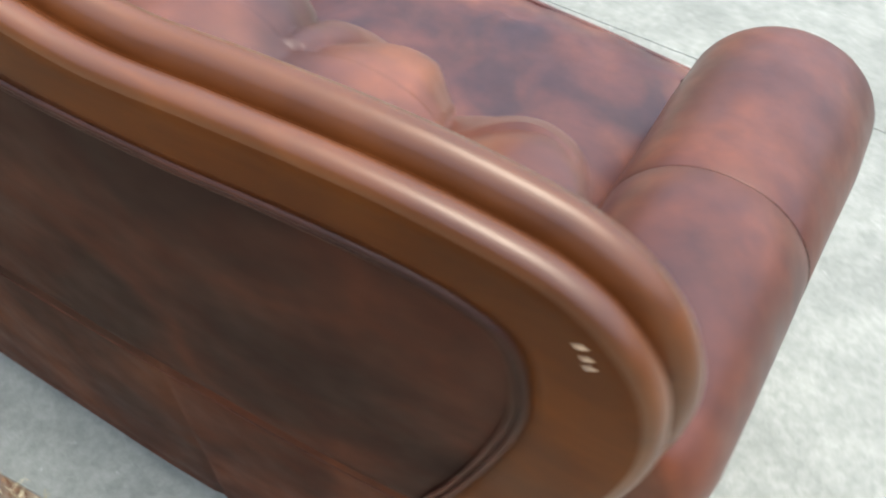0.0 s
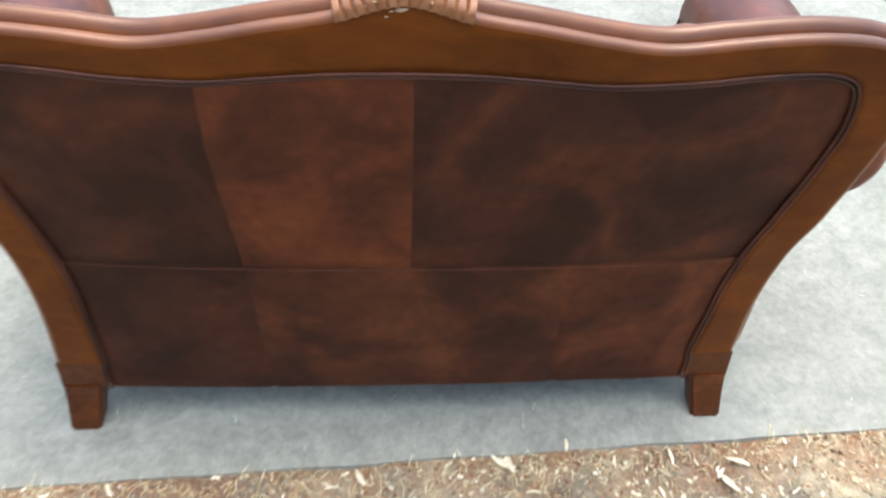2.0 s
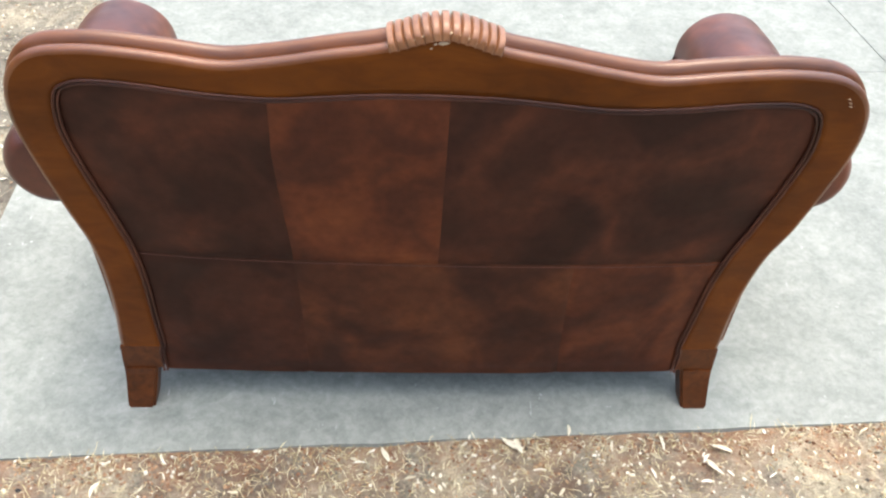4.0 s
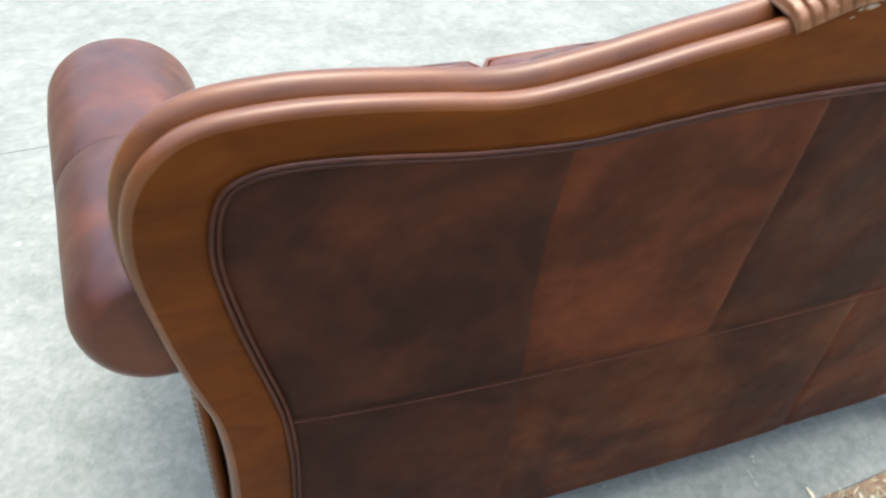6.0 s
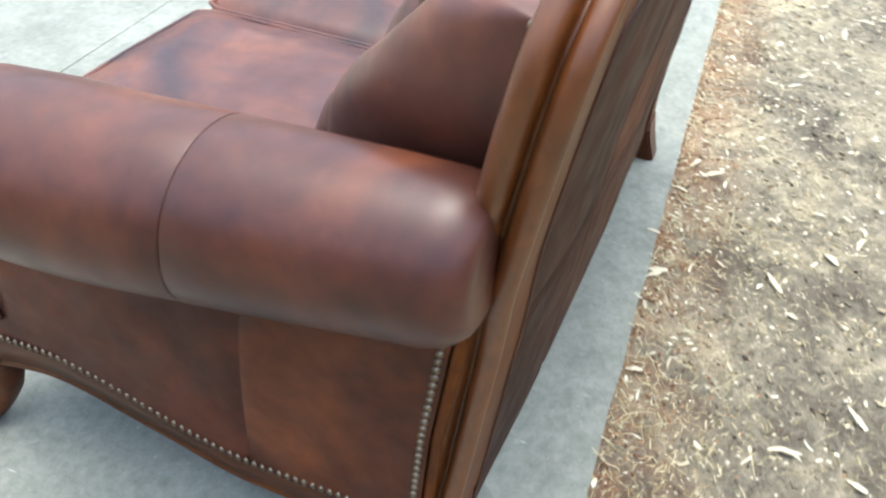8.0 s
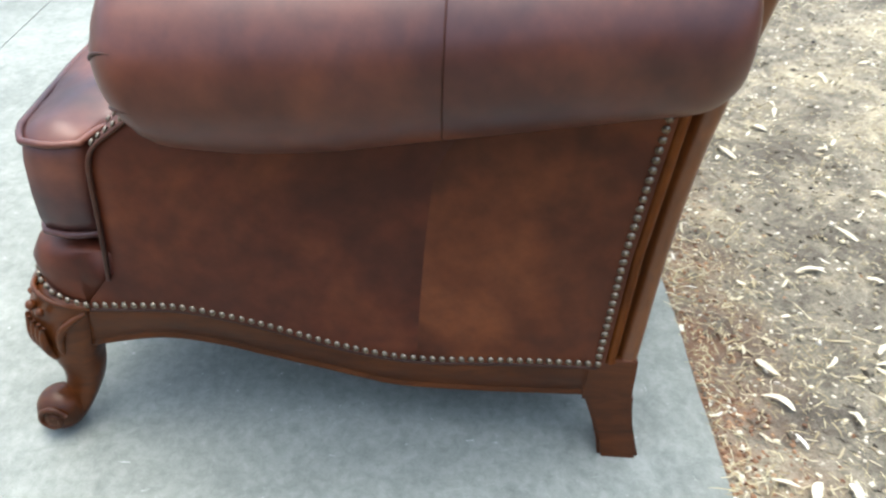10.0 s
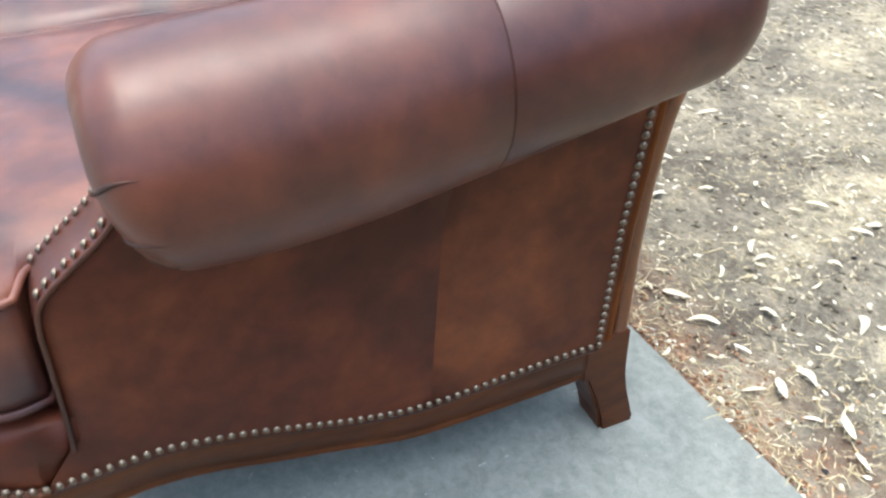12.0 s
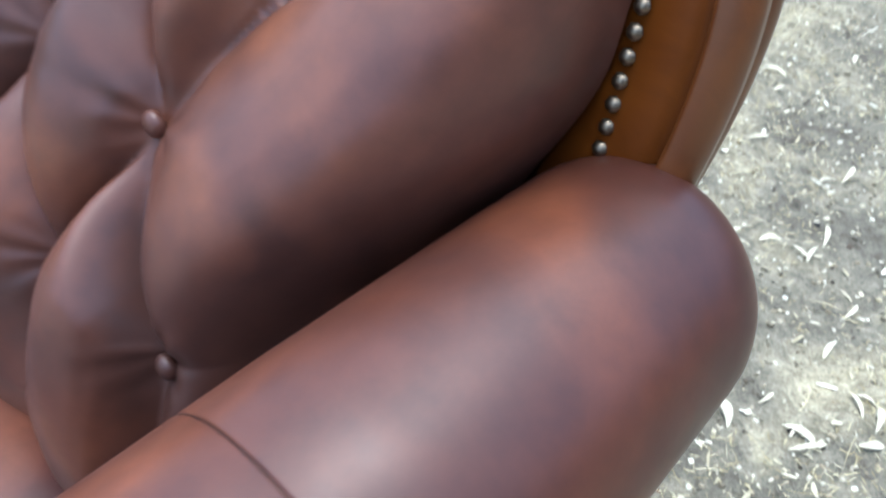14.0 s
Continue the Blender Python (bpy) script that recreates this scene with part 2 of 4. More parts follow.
def smooth_line(pts, n):
    """A Catmull-Rom curve through pts, n points evenly spaced along its length."""
    p = np.array(pts, float)
    p = np.vstack([2 * p[0] - p[1], p, 2 * p[-1] - p[-2]])
    fine = []
    for i in range(1, len(p) - 2):
        for t in np.linspace(0, 1, 24, endpoint=False):
            a, b, c, d = p[i - 1:i + 3]
            fine.append(0.5 * (2 * b + (c - a) * t + (2 * a - 5 * b + 4 * c - d) * t * t + (3 * b - 3 * c + d - a) * t ** 3))
    fine.append(p[-2])
    return even(np.array(fine), n)


def even(fine, n):
    s = np.concatenate([[0], np.cumsum(np.linalg.norm(np.diff(fine, axis=0), axis=1))])
    return np.array([[np.interp(q, s, fine[:, k]) for k in range(fine.shape[1])] for q in np.linspace(0, s[-1], n)])


def tube(name, pts, radius, mat, parent, label="", sides=8, closed=False, ends=True):
    pts = np.array(pts, float)
    n = len(pts)
    radii = np.full(n, radius) if np.isscalar(radius) else np.array(radius)
    verts = []
    up = np.array([0.31, 0.27, 0.91])
    for i in range(n):
        a, b = pts[(i - 1) % n if closed else max(i - 1, 0)], pts[(i + 1) % n if closed else min(i + 1, n - 1)]
        d = (b - a) / (np.linalg.norm(b - a) + 1e-9)
        side = np.cross(d, up)
        side /= np.linalg.norm(side) + 1e-9
        other = np.cross(side, d)
        up = other
        for k in range(sides):
            an = 2 * math.pi * k / sides
            verts.append(pts[i] + radii[i] * (math.cos(an) * side + math.sin(an) * other))
    faces = grid_faces(n, sides, closed, True)
    if ends and not closed:
        faces += [tuple(range(sides))[::-1], tuple((n - 1) * sides + k for k in range(sides))]
    return mesh_ob(name, verts, faces, mat, parent, label)


# ---- ground ----


def soil_height(x, y):
    near = max(0.0, 1 - max(abs(x), abs(y)) / 3.6)
    z = -0.022 + near * (0.016 * noise.noise((x * 2.1, y * 2.1, 0.3)) + 0.012 * noise.noise((x * 9, y * 9, 1.7)) + 0.008 * noise.noise((x * 31, y * 31, 4.1)))
    away = (EDGE_Y + 0.051 * x) - y if x > -1.2 else 0.3
    if away < 0.3 and abs(x) < 4:
        z += 0.017 * math.exp(-max(0.0, away) / 0.035)
    return min(z, -0.0065)


def ground_sheet():
    """The soil: fine and uneven near the slab, flat far away."""
    xs = np.concatenate([[-400, -60, -12, -5], np.linspace(-3, 3, 150), [5, 12, 60, 400]])
    ys = np.concatenate([[-400, -60, -12, -5], np.linspace(-3.2, 3.0, 155), [6, 14, 60, 400]])
    verts = []
    for x in xs:
        for y in ys:
            verts.append((x, y, soil_height(x, y)))
    ob = mesh_ob("ground", verts, grid_faces(len(xs), len(ys)), SOIL)
    return tagged(ob, "dry grey-brown soil strewn with litter", "ground", kind="structure")


def on_slab(x, y):
    """Place in the slab's own axes: along its rear edge, and forward from it."""
    c, s = math.cos(SLAB_TURN), math.sin(SLAB_TURN)
    return x * c - y * s, EDGE_Y + x * s + y * c


ground = ground_sheet()


def slab_bay(x0, x1, y0, y1):
    """One bay of cast concrete with worn arrises and a slightly wavy rear edge."""
    nx, ny = max(4, int((x1 - x0) / 0.03)), max(4, int((y1 - y0) / 0.06))
    verts, ring = [], []
    for i in range(nx + 1):
        for j in range(ny + 1):
            x, y = x0 + (x1 - x0) * i / nx, y0 + (y1 - y0) * j / ny
            edge = min(i, nx - i, j, ny - j)
            if edge == 0:
                w = (0.004 * noise.noise((x * 7, y * 7, 0)) + 0.0016 * noise.noise((x * 40, y * 40, 2))) * (1.0 if j == 0 and y0 == 0 else 0.1)
                x, y = x + w, y + w
            X, Y_ = on_slab(x, y)
            verts.append((X, Y_, (-0.004 if y0 == 0 and j == 0 else -0.001) if edge == 0 else 0.0))
    faces = grid_faces(nx + 1, ny + 1)
    rim = [i * (ny + 1) for i in range(nx + 1)] + [nx * (ny + 1) + j for j in range(1, ny + 1)] + [i * (ny + 1) + ny for i in range(nx - 1, -1, -1)] + [j for j in range(ny - 1, 0, -1)]
    base = len(verts)
    for k in rim:
        verts.append((verts[k][0], verts[k][1], -0.10))
    n = len(rim)
    for k in range(n):
        faces.append((rim[k], base + k, base + (k + 1) % n, rim[(k + 1) % n]))
    return verts, faces


def sky_blocker_wall(name, x0, y0, x1, y1, high):
    """A plain unseen wall, added to cut low sky light; it closes the yard."""
    bm = bmesh.new()
    mid, d = Vector(((x0 + x1) / 2, (y0 + y1) / 2, high / 2 - 0.05)), Vector((x1 - x0, y1 - y0, 0))
    bmesh.ops.create_cube(bm, size=1.0, matrix=Matrix.LocRotScale(mid, Euler((0, 0, math.atan2(d.y, d.x))), (d.length, 0.12, high + 0.1)))
    bmesh.ops.bevel(bm, geom=list(bm.edges), offset=0.01, segments=1, affect="EDGES")
    ob = part(name, bm, BLOCKER_TIMBER, None, smooth=False)
    tagged(ob, "unseen plain brown timber wall added to cut low sky light", "wall", kind="structure")


sky_blocker_wall("sky_blocker_south", -6.0, -4.6, 7.0, -4.6, 1.8)
sky_blocker_wall("sky_blocker_west", -6.0, -4.5, -6.0, 10.0, 2.6)
sky_blocker_wall("sky_blocker_east", 7.0, -4.5, 7.0, 10.0, 1.8)

slab = tagged(new("pavement", None), "pale grey cast concrete patio slab with joints", "pavement", kind="structure")
for x0, x1 in ((-1.125, 1.90), (1.904, 4.9)):
    for y0, y1 in ((0.0, 1.5935), (1.5965, 3.6), (3.604, 7.0)):
        v, f = slab_bay(x0, x1, y0, y1)
        mesh_ob("concrete_bay", v, f, CONCRETE, slab, smooth=False)

# ---- the loveseat ----
sofa = tagged(new("loveseat", None), "brown leather loveseat with carved wooden frame on concrete", "sofa")
EDGE_Z = [0, 0.05, 0.11, 0.17, 0.30, 0.40, 0.5, 0.6, 0.75, 0.85, 0.95, 1.05]
EDGE_D = [0, 0.017, 0.028, 0.027, 0.016, 0.007, -0.004, -0.015, -0.039, -0.054, -0.069, -0.085]


def rear(x, z):
    """The rear face: it leans back towards the top and bows out in the middle."""
    bow = np.interp(z, [0.09, 0.3, 0.6, 1.0], [0.010, 0.018, 0.020, 0.022])
    return float(np.interp(z, EDGE_Z, EDGE_D) - bow * max(0.0, 1 - (x / 0.62) ** 2))


def racked(ob):
    """The back has settled a little to one side: shift and shear its mesh."""
    for v in ob.data.vertices:
        x, z = v.co.x, v.co.z
        v.co.x = x + (0.0057 + 0.0135 * (x / 0.7) ** 2) * min(1.0, max(0.0, (z - 0.15) / 0.4))
        v.co.z = z - 0.0135 * x * min(1.0, max(0.0, (z - 0.2) / 0.35))
    return ob


OUTER = [(0.647, 0.176), (0.646, 0.203), (0.64, 0.297), (0.641, 0.393), (0.651, 0.486), (0.677, 0.57), (0.698, 0.661), (0.709, 0.745), (0.707, 0.81), (0.691, 0.862), (0.659, 0.9),
         (0.618, 0.919), (0.558, 0.927), (0.498, 0.927), (0.424, 0.921), (0.342, 0.913), (0.259, 0.925), (0.177, 0.943), (0.092, 0.96), (0.0, 0.987)]
INNER = [(0.562, 0.176), (0.562, 0.204), (0.564, 0.295), (0.566, 0.391), (0.576, 0.483), (0.597, 0.569), (0.616, 0.661), (0.628, 0.746), (0.625, 0.802), (0.612, 0.841), (0.588, 0.858),
         (0.555, 0.865), (0.506, 0.865), (0.454, 0.861), (0.392, 0.854), (0.321, 0.85), (0.259, 0.85), (0.176, 0.859), (0.091, 0.867), (0.0, 0.869)]


def whole(half):
    return [(-x, z) for x, z in half] + [(x, z) for x, z in half[-2::-1]]


NPATH = 241
fine_o = smooth_line(whole(OUTER), 1200)
fine_i = smooth_line(whole(INNER), 1200)


def paired():
    """Matching points of the outer and inner outline."""
    po, pi = [], []
    so, si = [], []
    for half, fine, keep in ((whole(OUTER), fine_o, so), (whole(INNER), fine_i, si)):
        s = np.concatenate([[0], np.cumsum(np.linalg.norm(np.diff(fine, axis=0), axis=1))])
        for p in half:
            keep.append(s[np.argmin(np.linalg.norm(fine - np.array(p), axis=1))])
        keep.append(s)
    u = np.linspace(0, len(so) - 2, NPATH)
    k = np.arange(len(so) - 1)
    for q in u:
        a, b = np.interp(q, k, so[:-1]), np.interp(q, k, si[:-1])
        po.append([np.interp(a, so[-1], fine_o[:, c]) for c in (0, 1)])
        pi.append([np.interp(b, si[-1], fine_i[:, c]) for c in (0, 1)])
    return np.array(po), np.array(pi)


P_OUT, P_IN = paired()
TAN = np.gradient(P_OUT, axis=0)
TAN /= np.linalg.norm(TAN, axis=1)[:, None]
NOR = np.stack([-TAN[:, 1], TAN[:, 0]], axis=1)
# the frame's section: first across the rear face, then round the moulded edge to the front face
EDGE_SECTION = [(-0.006, 0.0), (-0.001, 0.0015), (0.003, 0.006), (0.0045, 0.012), (0.003, 0.019), (-0.001, 0.0235), (-0.010, 0.0265), (-0.0165, 0.029),
                (-0.0145, 0.0315), (-0.004, 0.0335), (0.003, 0.039), (0.004, 0.047), (0.000, 0.055), (-0.007, 0.059), (-0.013, 0.061), (-0.0165, 0.0605), (-0.019, 0.0515), (-0.0215, 0.0605), (-0.03, 0.0625)]


def back_frame():
    verts, nsec = [], 5 + len(EDGE_SECTION) + 2
    for o, i, n in zip(P_OUT, P_IN, NOR):
        high = 0.008 * min(1.0, max(0.0, (o[1] - 0.52) / 0.15))
        flat = o - (0.006 + high) * n
        for k in range(5):
            q = i + (flat - i) * k / 5.0
            verts.append((q[0], rear(*q), q[1]))
        base = rear(*o)
        for u, v in EDGE_SECTION:
            q = o + (u - (high if v < 0.03 else 0.0)) * n
            verts.append((q[0], rear(*flat) + v if v < 0.002 else base + v, q[1]))
        q = o - 0.084 * n
        verts.append((q[0], base + 0.060, q[1]))
        verts.append((i[0], rear(*i) + 0.02, i[1]))
    faces = grid_faces(NPATH, nsec, False, True, True)
    faces += [tuple(range(nsec)), tuple((NPATH - 1) * nsec + k for k in range(nsec))[::-1]]
    ob = racked(mesh_ob("back_frame", verts, faces, WOOD, sofa, "moulded orange-brown stained wooden frame"))
    ob.data.materials.append(WOOD_GLOSS)
    for f in ob.data.polygons[:(NPATH - 1) * nsec]:
        f.material_index = 1 if 5 <= f.index % nsec < 5 + 15 else 0
    return ob


back_frame()


def carved_crest():
    """The fluted shell at the middle of the crest rail."""
    mid = NPATH // 2
    lo = np.argmin(np.abs(P_OUT[:mid, 0] + 0.092))
    idx = np.linspace(lo, NPATH - 1 - lo, 181)
    sec = [(-0.012, -0.004), (-0.002, -0.005), (0.006, -0.002), (0.011, 0.008), (0.013, 0.020), (0.014, 0.032), (0.012, 0.045), (0.007, 0.056), (-0.002, 0.064), (-0.016, 0.068)]
    verts = []
    for j, q in enumerate(idx):
        o = np.array([np.interp(q, np.arange(NPATH), P_OUT[:, c]) for c in (0, 1)])
        n = np.array([np.interp(q, np.arange(NPATH), NOR[:, c]) for c in (0, 1)])
        t = j / 180.0
        rib = min(1.0, 1.7 * abs(math.sin(math.pi * t * 13))) ** 1.1
        for u, v in sec:
            k = 1.0 if u > -0.01 else 0.3
            p = o + (u - 0.011 * (1 - rib) * k) * n
            verts.append((p[0], rear(*o) + v + (0.003 * (1 - rib) if v < 0 else 0), p[1]))
    faces = grid_faces(181, len(sec), False, False, True)
    n = len(sec)
    faces += [tuple(range(n)), tuple(180 * n + k for k in range(n))[::-1]]
    return racked(mesh_ob("carved_crest", verts, faces, WOOD_RUBBED, sofa, "rubbed fluted carved crest with chipped edge"))


carved_crest()


def chip(x, z, w, h, turn=0.0):
    bm = bmesh.new()
    bmesh.ops.create_icosphere(bm, subdivisions=2, radius=1.0)
    for v in bm.verts:
        k = 1 + 0.35 * noise.noise((v.co.x * 2 + x * 50, v.co.y * 2, v.co.z * 2 + z * 30))
        a, b = v.co.x * w * k, v.co.z * h * k
        v.co = (x + a * math.cos(turn) - b * math.sin(turn), rear(x, z) + v.co.y * 0.0018 - 0.0005, z + a * math.sin(turn) + b * math.cos(turn))
    racked(part("wood_chip_scar", bm, BARE, sofa, "pale bare wood where varnish is chipped"))


for c in ((-0.004, 0.967, 0.008, 0.0028, 0.1), (0.004, 0.985, 0.011, 0.0022, 0.25), (0.028, 0.979, 0.01, 0.0022, -0.35), (-0.035, 0.978, 0.006, 0.0015, 0.4), (0.06, 0.961, 0.005, 0.0016, -0.3), (-0.016, 0.965, 0.003, 0.0014, 0.3), (-0.062, 0.963, 0.005, 0.0018, 0.35), (-0.048, 0.971, 0.005, 0.0014, 0.3), (0.046, 0.969, 0.006, 0.0016, -0.3), (-0.022, 0.957, 0.002, 0.001, 0.2), (0.645, 0.876, 0.0035, 0.0002, -0.2), (0.650, 0.868, 0.003, 0.0002, -0.2), (0.653, 0.861, 0.003, 0.0002, -0.2)):
    chip(*c)


def inner_half(z):
    """Half the width of the leather back at that height."""
    up = [(x, q) for x, q in INNER[:9]]
    return float(np.interp(z, [q for _, q in up], [x for x, _ in up]))


def inner_top(x):
    return float(np.interp(x, fine_i[262:938, 0], fine_i[262:938, 1]))


SEAM_Z = 0.460


def back_panel(a0, a1, b0, b1, mat, upper):
    """One piece of leather of the rear, between two seams (given as shares of the width); it swells a little."""
    nu, nv = 44, 26
    verts = []
    for i in range(nu + 1):
        for j in range(nv + 1):
            s, t = i / nu, j / nv
            if upper:
                zt = t
                z = SEAM_Z + (0.871 - SEAM_Z) * zt
            else:
                z = 0.098 + (SEAM_Z - 0.098) * t
            f = (a0 + (a1 - a0) * s) * t + (b0 + (b1 - b0) * s) * (1 - t)
            half = inner_half(min(z, 0.797)) + 0.004
            x = f * half
            if upper:
                z = SEAM_Z + (min(inner_top(x * 0.985) + 0.002, 0.871) - SEAM_Z) * zt
                if abs(x) > 0.56 and z > 0.805:
                    over = (z - 0.805) / 0.055
                    x = math.copysign(min(abs(x), 0.627 - 0.035 * max(0, over) ** 1.6), x)
            swell = 0.006 * (1 - abs(f) ** 6) * min(1, (z - 0.09) / 0.05)
            dip = 0.0035 * math.exp(-((z - SEAM_Z) / 0.006) ** 2)
            for e in (s * (a1 - a0) * 0.6, (1 - s) * (a1 - a0) * 0.6):
                dip = max(dip, 0.0025 * math.exp(-(e / 0.006) ** 2))
            y = rear(x, z) + 0.006 - swell + dip + 0.0022 * noise.noise((x * 6, z * 6, 0.5))
            verts.append((x, y, z))
    racked(mesh_ob("leather_panel", verts, grid_faces(nu + 1, nv + 1), mat, sofa))


S1, S2, S3 = -0.44, 0.02, 0.50
back_panel(-1, S1, -1, S1 - 0.02, LEATHER_BACK_A, True)
back_panel(S1, S2, S1 - 0.02, S2, LEATHER_BACK_B, True)
back_panel(S2, 1, S2, 1, LEATHER_BACK_A, True)
back_panel(-1, S1 - 0.02, -1, S1, LEATHER_BACK_A, False)
back_panel(S1 - 0.02, S3 - 0.02, S1, S3 + 0.03, LEATHER_BACK_C, False)
back_panel(S3 - 0.02, 1, S3 + 0.03, 1, LEATHER_BACK_D, False)

# piping round the leather back, two cords side by side
for off, r in ((0.000, 0.0028), (-0.0065, 0.0026)):
    cord = []
    t2 = np.gradient(P_IN, axis=0)
    t2 /= np.linalg.norm(t2, axis=1)[:, None]
    for q, t in zip(P_IN, t2):
        p = q + off * np.array([-t[1], t[0]])
        cord.append((p[0], rear(*p) + (0.0 if off == 0 else 0.0012), p[1]))
    drop = [(0.568 + off, rear(0.57, z) + (0.0 if off == 0 else 0.0012), z) for z in (0.10, 0.12, 0.14, 0.16)]
    cord = [(-x, y, z) for x, y, z in drop] + cord + drop[::-1]
    racked(tube("back_piping", cord, r, PIPING_BACK, sofa, "dark leather double piping"))
racked(tube("back_seam", [(x, rear(x, SEAM_Z) + 0.0025 - 0.006 * (1 - abs(x / 0.57) ** 6), SEAM_Z) for x in np.linspace(-0.565, 0.565, 60)], 0.0008, SEAM, sofa, "thin sewn seam across the leather", sides=5))


# hind legs, with the block that ends each post
def hind_leg(s):
    prof = [(0.0, 0.0, 0.058), (0.03, 0.008, 0.063), (0.06, 0.016, 0.072), (0.09, 0.021, 0.083), (0.107, 0.022, 0.090)]
    bm = bmesh.new()
    rings = []
    for z, y0, y1 in prof:
        w = 0.060 + 0.12 * z
        xo = 0.660 - 0.06 * z
        rings.append([bm.verts.new((s * x, y, z)) for x, y in ((xo, y0), (xo, y1), (xo - w, y1), (xo - w, y0))])
    for a, b in zip(rings, rings[1:]):
        for k in range(4):
            bm.faces.new((a[k], a[(k + 1) % 4], b[(k + 1) % 4], b[k]))
    bm.faces.new(rings[0])
    bm.faces.new(rings[-1])
    bmesh.ops.recalc_face_normals(bm, faces=bm.faces)
    bmesh.ops.bevel(bm, geom=[e for e in bm.edges if abs(e.verts[0].co.z - e.verts[1].co.z) > 0.01], offset=0.005, segments=2, affect="EDGES")
    part("hind_leg", bm, WOOD_DARK, sofa, "square sabre-curved dark wooden hind leg", smooth=False)
    bm = bmesh.new()
    rings = []
    for z, y0, y1, xo in ((0.1065, 0.0262, 0.0925, 0.6538), (0.140, 0.0262, 0.092, 0.6520), (0.174, 0.0262, 0.092, 0.6505), (0.177, 0.0272, 0.090, 0.6485)):
        rings.append([bm.verts.new((s * x, y, z)) for x, y in ((xo, y0), (xo, y1), (0.568, y1), (0.568, y0))])
    for a, b in zip(rings, rings[1:]):
        for k in range(4):
            bm.faces.new((a[k], a[(k + 1) % 4], b[(k + 1) % 4], b[k]))
    bm.faces.new(rings[0])
    bm.faces.new(rings[-1])
    bmesh.ops.recalc_face_normals(bm, faces=bm.faces)
    part("post_block", bm, WOOD_DARK, sofa, smooth=False)


for s in (-1, 1):
    hind_leg(s)

# ---- arms ----
SIDE_X = 0.655
NAIL_LINE = [(0.080, 0.174), (0.141, 0.1735), (0.2, 0.171), (0.25, 0.168), (0.30, 0.165), (0.358, 0.168), (0.427, 0.182), (0.526, 0.210), (0.585, 0.2225), (0.635, 0.229), (0.695, 0.226), (0.75, 0.222)]
RAIL_LINE = [(0.090, 0.112), (0.2, 0.1075), (0.30, 0.1065), (0.358, 0.110), (0.435, 0.128), (0.531, 0.150), (0.586, 0.163), (0.646, 0.1695), (0.696, 0.163), (0.758, 0.147)]
nail_fine, rail_fine = smooth_line(NAIL_LINE, 120), smooth_line(RAIL_LINE, 120)


def nail_z(y):
    return float(np.interp(y, nail_fine[:, 0], nail_fine[:, 1]))


def rail_z(y):
    return float(np.interp(y, rail_fine[:, 0], rail_fine[:, 1]))


# outline of the arm's front, from the roll down to the seat rail
FACING = smooth_line([(0.588, 0.584), (0.606, 0.545), (0.630, 0.512), (0.666, 0.483), (0.694, 0.459), (0.705, 0.432), (0.708, 0.378), (0.711, 0.310), (0.714, 0.266)], 60)


def arm_axis(y, s=-1):
    return 0.680 + 0.012 * (y - 0.3), float(np.interp(y, [-0.02, 0.1, 0.4, 0.66], [0.651, 0.639, 0.603, 0.580]))


